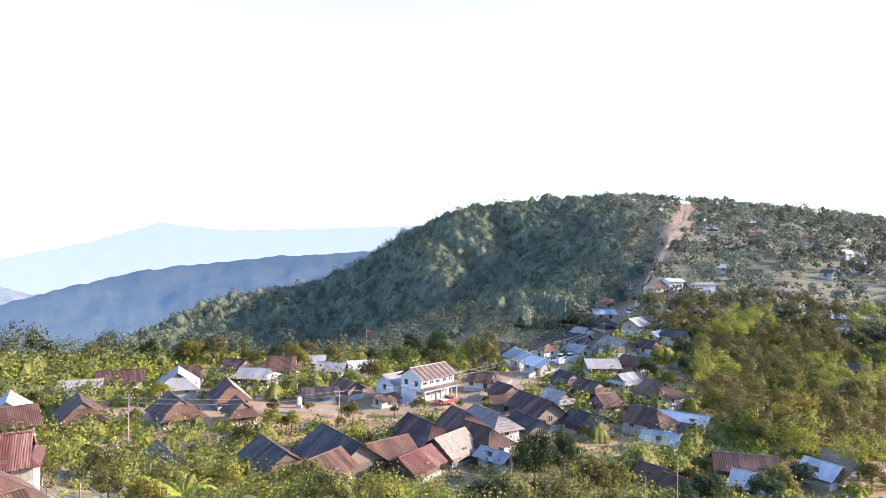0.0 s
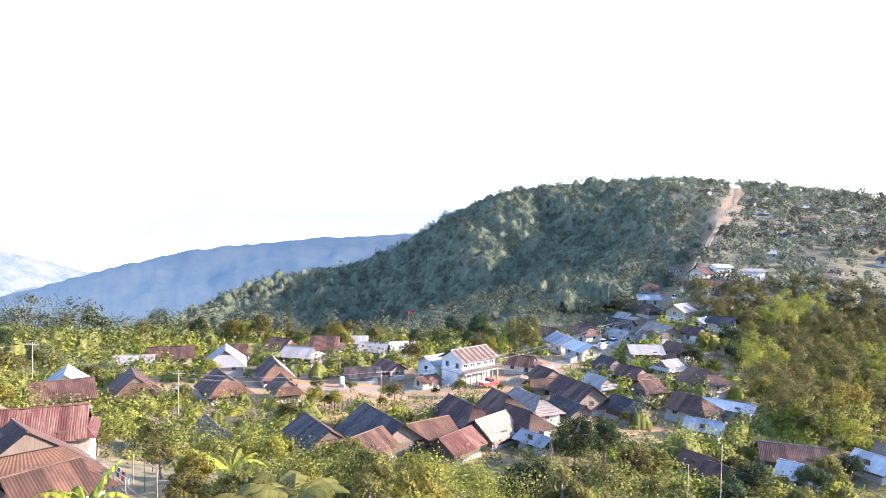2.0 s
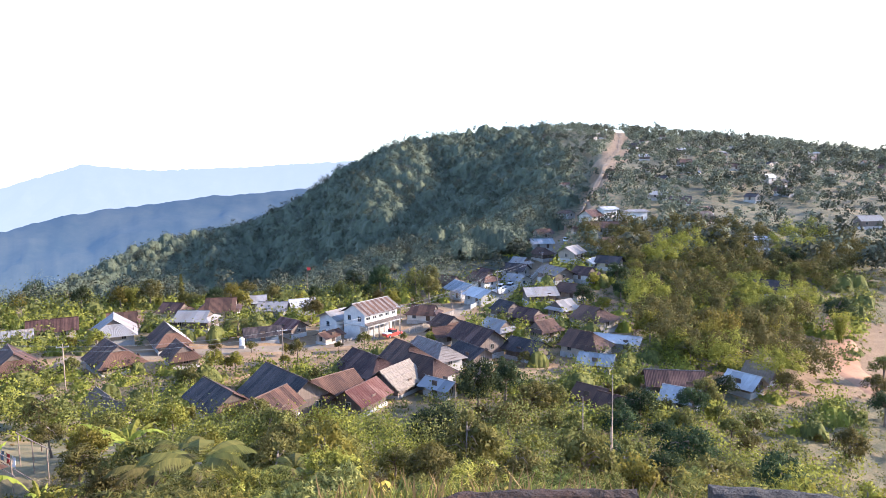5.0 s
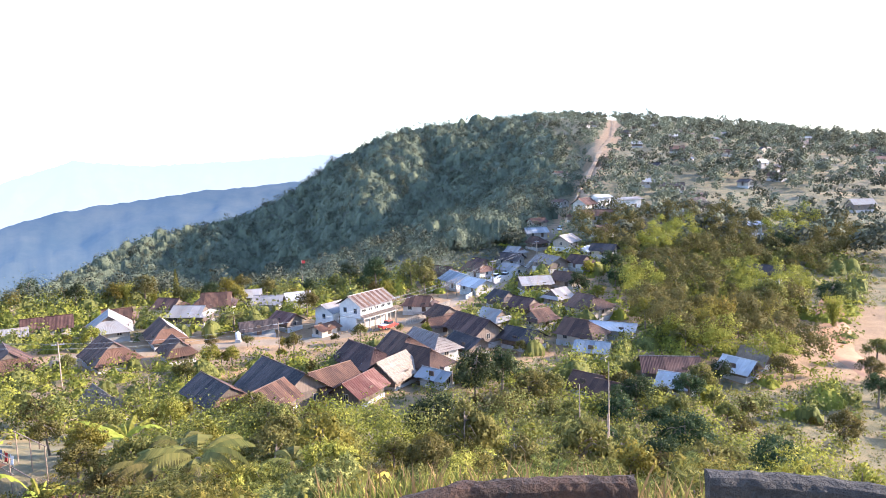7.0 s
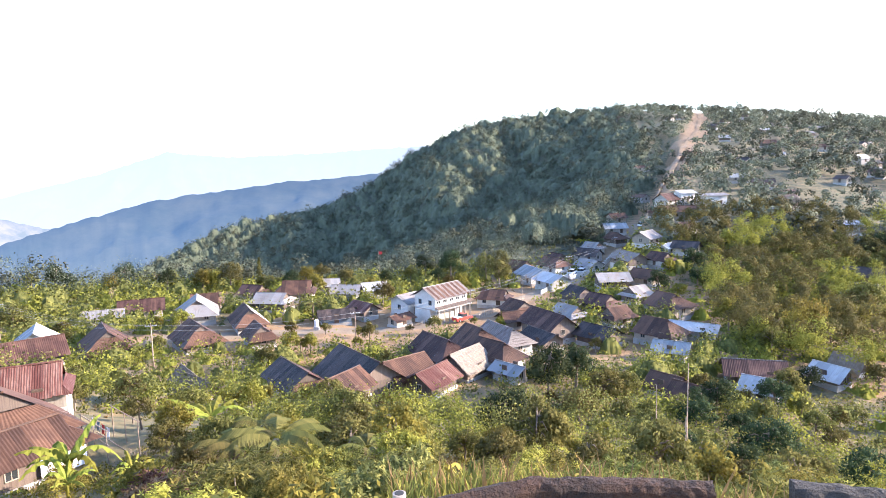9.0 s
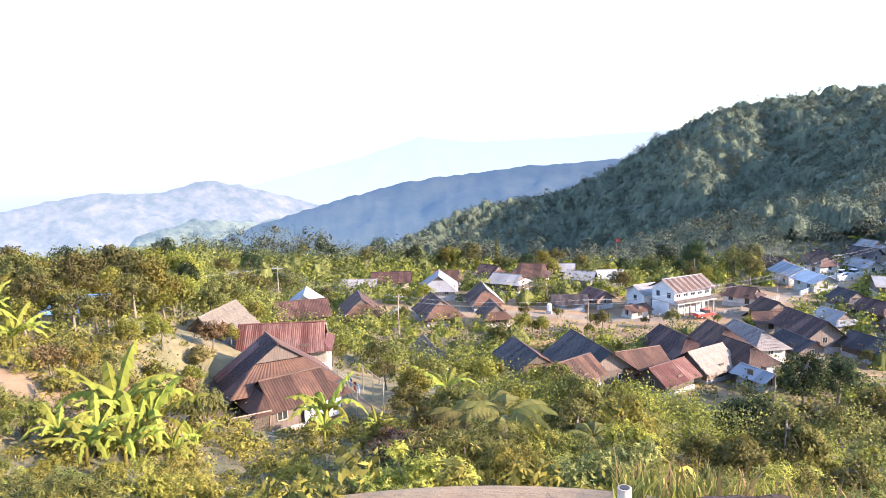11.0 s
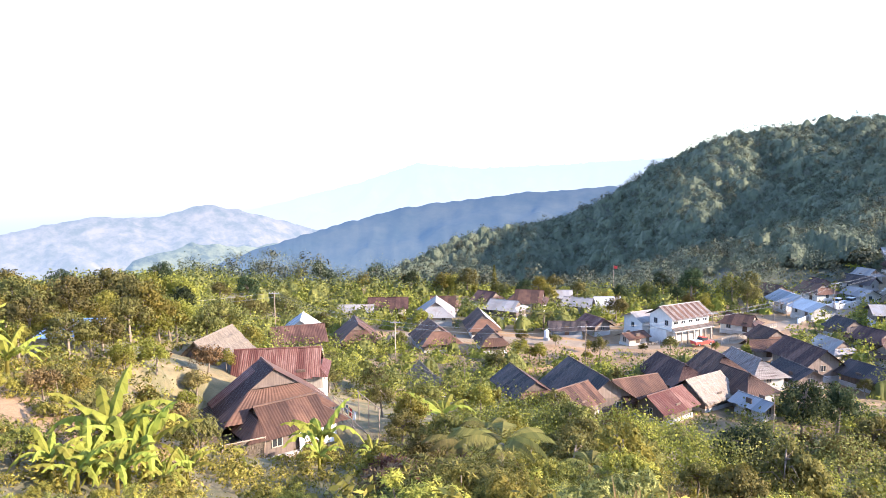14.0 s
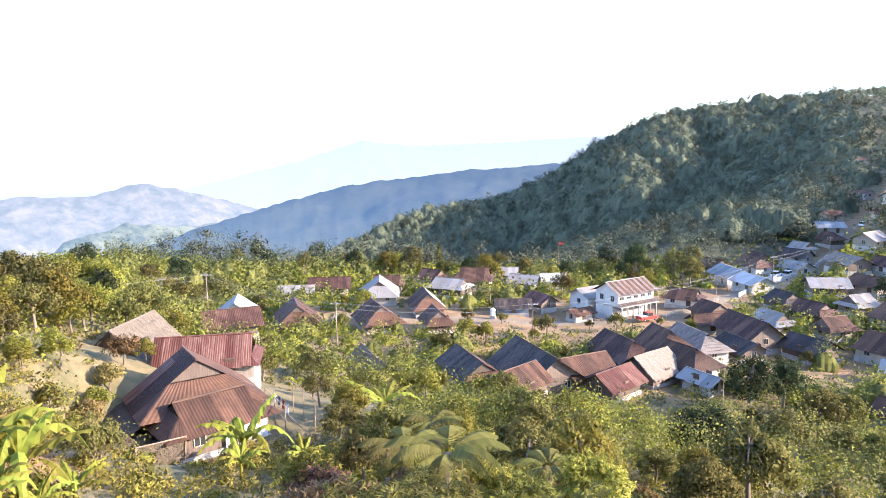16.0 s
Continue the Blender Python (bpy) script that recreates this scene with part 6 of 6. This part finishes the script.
def rim_grass():
    """Rank grass on the edge of the slope and at the foot of the rim."""
    for name, label, mat, n, az, dd, hh, seed in (
            ("grass", "rank green grass along the rim", LEAF_DEEP, 3600, (-40, 6), (3.9, 8.0), (0.1, 0.34), 91),
            ("dry_grass", "dry brown grass stalks along the rim", LEAF_DRY, 1500, (-40, 6), (3.9, 7.5), (0.12, 0.42), 92)):
        rng = np.random.default_rng(seed)
        a, r = np.radians(rng.uniform(*az, n)), rng.uniform(*dd, n)
        x, y = -r * np.sin(a), r * np.cos(a)
        keep = np.sin(x * 1.7 + seed) + np.sin(y * 1.3 + x * 0.8) + rng.normal(0, 0.6, n) > -0.4
        x, y = x[keep], y[keep]
        base = np.stack([x, y, ground(x, y) - 0.03], 1)
        h = np.minimum(rng.uniform(*hh, len(x)), np.maximum(0.06, 35 - np.hypot(x, y) * math.tan(radians(23.5)) - base[:, 2]))
        w = rng.normal(0, 1, (len(x), 3)) * [1, 1, 0]
        w /= np.linalg.norm(w, axis=1)[:, None]
        across = np.stack([-w[:, 1], w[:, 0], 0 * h], 1) * 0.008
        lean = w * (h * rng.uniform(0.1, 0.55, len(x)))[:, None]
        mid = base + lean * 0.35 + np.stack([0 * h, 0 * h, h * 0.6], 1)
        tip = base + lean + np.stack([0 * h, 0 * h, h], 1)
        q = np.concatenate([np.stack([base - across, base + across, mid + across, mid - across], 1), np.stack([mid - across, mid + across, tip + across * 0.15, tip - across * 0.15], 1)])
        tagged(new(name, quads_mesh(name, q, mat)), label, "grass", kind="stuff")


rim_grass()
pipe = thing("pipe", "short pale pipe stub standing on the rim", "pipe", at=pose(-0.30, 3.32, 33.22))
part("tube", Shape().tube([(0, 0, -0.1), (0, 0, 0.055)], [0.036, 0.036], 14), PIPE, pipe, smooth=False)
# black disc on the solid stub, painting the darkness of a hollow
part("mouth", Shape().tube([(0, 0, 0.045), (0, 0, 0.058)], [0.025, 0.025], 14), RUBBER, pipe)


# ---- poles, wires, walls and fences ----
def pole(x, y, h, label, base=None, arm=True):
    z = height(x, y) if base is None else base
    p = thing("power_pole", label, "power pole", "power poles", at=pose(x, y, z, 0, 0, 20))
    part("post", Shape().tube([(0, 0, -1), (0, 0, h)], [0.1, 0.075], 8), DRY_WOOD, p)
    if arm:
        part("crossarm", Shape().box(-0.9, 0.9, -0.05, 0.05, h - 0.5, h - 0.4), STEEL, p)
        me = Shape().tube([(0, 0, 0), (0, 0, 0.16)], [0.04, 0.03], 6).mesh("insulator", WHITE_WALL)
        for k in (-0.8, -0.3, 0.3, 0.8):
            part("insulator", me, None, p, at=pose(k, 0, h - 0.4))
    return Vector((x, y, z + h - 0.3))


def cable(a, b, sag, r=0.013):
    pts = [a.lerp(b, i / 14) - Vector((0, 0, sag * 4 * (i / 14) * (1 - i / 14))) for i in range(15)]
    c = thing("power_cable", "thin grey power cable strung over the village", "cable", "power cables")
    part("strand", Shape().tube(pts, [r] * 15, 4), WIRE, c)


LINE = [pole(-118, 66, 9, "grey power pole on the western slope"), pole(-72, 104, 9.5, "steel lattice style power pole at the village edge"), pole(-49, 106.5, 8, "grey power pole between the gardens"),
        pole(-18.2, 122, 7.5, "grey power pole in front of the yard"), pole(3.5, 138.5, 8, "grey power pole by the shops"), pole(31.5, 183, 8, "grey power pole by the road"), pole(52.5, 219, 8, "grey power pole at the bend")]
for a, b in zip(LINE[:-1], LINE[1:]):
    for dz in (0, -0.8):
        for dx in (-0.35, 0.35):
            cable(a + Vector((dx, dx * 0.5, dz)), b + Vector((dx, dx * 0.5, dz)), 0.9)
pole(-24, 96, 4, "thin post in the garden", arm=False)
for x, y, h in ((13.8, 45, 8.5), (15.5, 44, 6.5), (16.8, 47.5, 10.5), (9.0, 84, 8), (-35, 103, 4.5)):
    p = thing("bamboo_mast", "tall thin bare mast above the bushes", "mast", "masts", at=pose(x, y, height(x, y)))
    part("stick", Shape().tube([(0, 0, -0.5), (0.03, 0.02, h * 0.5), (0, 0.05, h)], [0.06, 0.05, 0.025], 6), DRY_WOOD, p)


def run_wall(name, label, mat, line, h, thick, category, cap=None):
    """A boundary wall that steps along the ground."""
    t = thing(name, label, category)
    for a, b in zip(line[:-1], line[1:]):
        n = max(1, round(math.dist(a, b) / 3.0))
        for i in range(n):
            p, q = Vector(a).lerp(Vector(b), i / n), Vector(a).lerp(Vector(b), (i + 1) / n)
            m = (p + q) / 2
            l, ang = (q - p).length, math.degrees(math.atan2(q.y - p.y, q.x - p.x))
            s = Shape().box(-l / 2, l / 2, -thick / 2, thick / 2, -1.0, h)
            s.box(-l / 2, l / 2, -thick / 2 - 0.04, thick / 2 + 0.04, h, h + 0.07)
            s.box(-l / 2 - 0.12, -l / 2 + 0.12, -thick / 2 - 0.05, thick / 2 + 0.05, -1.0, h + 0.14)
            part("panel", s, mat, t, at=pose(m.x, m.y, height(m.x, m.y) + 0.1, 0, 0, ang))


run_wall("compound_wall", "long pale plastered wall along the road", WHITE_WALL, [(29.0, 186.5), (36.5, 197.5), (45.5, 209.5), (53.5, 224.0)], 1.5, 0.2, "wall")
run_wall("garden_wall", "low pale wall before the roadside house", WHITE_WALL, [(22.0, 168.0), (28.6, 179.0)], 1.0, 0.18, "wall")


def picket(name, label, line, h, step, seed):
    rng = random.Random(seed)
    t = thing(name, label, "fence", "fences")
    for a, b in zip(line[:-1], line[1:]):
        n = int(math.dist(a, b) / step)
        for i in range(n):
            p = Vector(a).lerp(Vector(b), i / n)
            hh = h * rng.uniform(0.85, 1.12)
            part("slat", Shape().box(-0.05, 0.05, -0.02, 0.02, -0.3, hh), PALE_PLANK, t, at=pose(p.x, p.y, height(p.x, p.y), rng.uniform(-4, 4), rng.uniform(-5, 5), 45))
        ang = math.degrees(math.atan2(b[1] - a[1], b[0] - a[0]))
        m = (Vector(a) + Vector(b)) / 2
        part("rail", Shape().box(-math.dist(a, b) / 2, math.dist(a, b) / 2, 0.02, 0.05, h * 0.6, h * 0.68), PALE_PLANK, t, at=pose(m.x, m.y, height(m.x, m.y), 0, 0, ang))


picket("picket_fence", "grey bamboo picket fence beside the road", [(5.5, 146.0), (10.5, 152.0), (17.5, 163.0)], 1.4, 0.35, 1)
picket("yard_fence", "weathered stick fence round the yard", [(-10, 139.2), (-4.5, 144.6)], 0.9, 0.4, 2)
picket("ruined_fence", "tangle of leaning bare poles by the road", [(24.5, 133), (32, 140.5)], 1.9, 0.6, 3)


# ---- vehicles ----
def vehicle(x, y, ang, mat, label, pickup):
    z = height(x, y) + 0.32
    v = thing("pickup_truck" if pickup else "car", label, "car", at=pose(x, y, z, 0, 0, ang))
    s = Shape()
    prof = [(-2.2, 0.35), (-2.2, 0.95), (-1.0, 1.0), (-0.6, 1.0), (1.1, 1.0), (2.15, 0.85), (2.2, 0.35)]
    for side in (-0.85, 0.85):
        s.face(*[(px, side, pz) for px, pz in (prof if side < 0 else prof[::-1])])
    for (a, b), (c, d) in zip(prof, prof[1:] + prof[:1]):
        s.face((a, -0.85, b), (a, 0.85, b), (c, 0.85, d), (c, -0.85, d))
    part("body", s, mat, v)
    x0 = -0.6 if pickup else -1.9
    part("cab", Shape().box(x0, 0.7, -0.74, 0.74, 1.0, 1.62), GLASS_DARK, v)
    part("cab_roof", Shape().box(x0 + 0.08, 0.5, -0.72, 0.72, 1.62, 1.7), mat, v)
    me = Shape().tube([(0, -0.1, 0), (0, 0.1, 0)], [0.33, 0.33], 14).mesh("wheel", RUBBER)
    hub = Shape().tube([(0, -0.115, 0), (0, 0.115, 0)], [0.16, 0.16], 10).mesh("hub", STEEL)
    for px in (-1.35, 1.35):
        for py in (-0.8, 0.8):
            w = part("wheel", me, None, v, at=pose(px, py, 0.33))
            part("hub", hub, None, w)
    lamp = Shape().box(-0.03, 0.03, -0.18, 0.18, -0.1, 0.1).mesh("headlight", CLOTH)
    for py in (-0.6, 0.6):
        part("headlight", lamp, None, v, at=pose(2.2, py, 0.72))
    if pickup:
        part("bed", Shape().box(-2.15, -0.7, -0.82, 0.82, 1.0, 1.12), CAR_WHITE, v, "white load bed")


vehicle(71.5, 257.5, 62, CAR_WHITE, "white car on the road between the houses", False)
vehicle(1.8, 142.6, 40, CAR_RED, "red and white pickup parked before the shops", True)
vehicle(39.5, 205.5, 60, CAR_WHITE, "white car parked behind the compound wall", False)
vehicle(36.0, 203.0, 60, CAR_WHITE, "pale car parked behind the compound wall", False)


# ---- small things near the houses ----
tarp = thing("tarp_shelter", "field shelter roofed with a blue tarpaulin", "shelter", at=pose(-50.4, 42.6, height(-50.4, 42.6) - 0.7, 0, 0, 30))
s = Shape()
for i in range(13):
    for k in range(7):
        u, v = i / 12, k / 6
        s.v.append((u * 5.0 - 2.5, v * 3.2 - 1.6, 1.5 + 0.95 * v - 0.1 * math.sin(u * 9) * math.sin(v * 3.1)))
s.f = [(i * 7 + k, (i + 1) * 7 + k, (i + 1) * 7 + k + 1, i * 7 + k + 1) for i in range(12) for k in range(6)]
part("tarpaulin", s, TARP_BLUE, tarp)
me = Shape().tube([(0, 0, -0.6), (0, 0, 1.45)], [0.05, 0.04], 6).mesh("post", DRY_WOOD)
for px in (-2.3, 0, 2.3):
    for py in (-1.4, 1.4):
        part("post", me, None, tarp, at=pose(px, py, 0))

mat_stand = thing("woven_mat", "large pale woven bamboo mat leaning by the house", "mat", at=pose(-32.6, 42.2, 13.3, 20, 0, 50))
s = Shape()
for i in range(16):
    for k in range(12):
        o = 0.02 if (i + k) % 2 else 0.0
        s.box(-1.6 + i * 0.2, -1.4 + i * 0.2 - 0.01, o, o + 0.02, k * 0.2 - 1.2, k * 0.2 - 1.01)
part("weave", s, PALE_THATCH, mat_stand)
part("frame", Shape().box(-1.65, 1.65, -0.05, 0.0, -1.28, -1.2).box(-1.65, 1.65, -0.05, 0.0, 1.2, 1.28).box(-1.68, -1.6, -0.05, 0, -1.28, 1.28).box(1.6, 1.68, -0.05, 0, -1.28, 1.28), DRY_WOOD, mat_stand)

porch = thing("porch_frame", "rough bamboo drying porch with laundry beside the house", "porch", at=pose(-27.6, 51.4, 12.6, 0, 0, -42))
post = Shape().tube([(0, 0, -3), (0, 0, 2.4)], [0.05, 0.045], 6).mesh("post", DRY_WOOD)
for px in (-2.5, 0, 2.5):
    for py in (-1.2, 1.2):
        part("post", post, None, porch, at=pose(px, py, 0))
bar = Shape().tube([(-2.9, 0, 0), (2.9, 0, 0.05)], [0.04, 0.035], 6).mesh("bar", DRY_WOOD)
for py, pz in ((-1.2, 2.3), (1.2, 2.35), (-1.2, 1.2), (0, 0.4)):
    part("bar", bar, None, porch, at=pose(0, py, pz))
for i, m in enumerate((CLOTH, BLUE_PAINT, RED_CLOTH, CLOTH)):
    c = thing("laundry", "washing hung on the bamboo bar", "laundry", "laundry", at=pose(-29.2 + i * 0.75, 52.0 - i * 0.68, 14.4, 0, 0, -42))
    s = Shape()
    for k in range(6):
        for j in range(5):
            s.v.append((k * 0.12 - 0.3, 0.05 * math.sin(k * 1.7 + j), 0.3 - j * 0.2))
    s.f = [(k * 5 + j, (k + 1) * 5 + j, (k + 1) * 5 + j + 1, k * 5 + j + 1) for k in range(5) for j in range(4)]
    part("cloth", s, m, c)

tank = thing("water_tank", "white water tank beside the yard", "tank", at=pose(-28.5, 137.0, height(-28.5, 137.0)))
part("drum", Shape().tube([(0, 0, 0.9), (0, 0, 2.2), (0, 0, 2.45)], [0.5, 0.5, 0.2], 16), CLOTH, tank, smooth=False)
part("stand", Shape().box(-0.55, 0.55, -0.55, 0.55, -0.5, 0.9), GREY_WALL, tank)

flag = thing("flag", "small red flag on a pole behind the village", "flag", at=pose(-21, 190, height(-21, 190)))
part("staff", Shape().tube([(0, 0, -0.5), (0, 0, 9.0)], [0.05, 0.03], 6), DRY_WOOD, flag)
part("cloth", Shape().face((0, 0, 8.9), (0.5, 0.05, 8.8), (1.0, -0.05, 8.85), (1.0, 0, 8.1), (0.5, 0.08, 8.0), (0, 0, 8.1)), RED_CLOTH, flag)
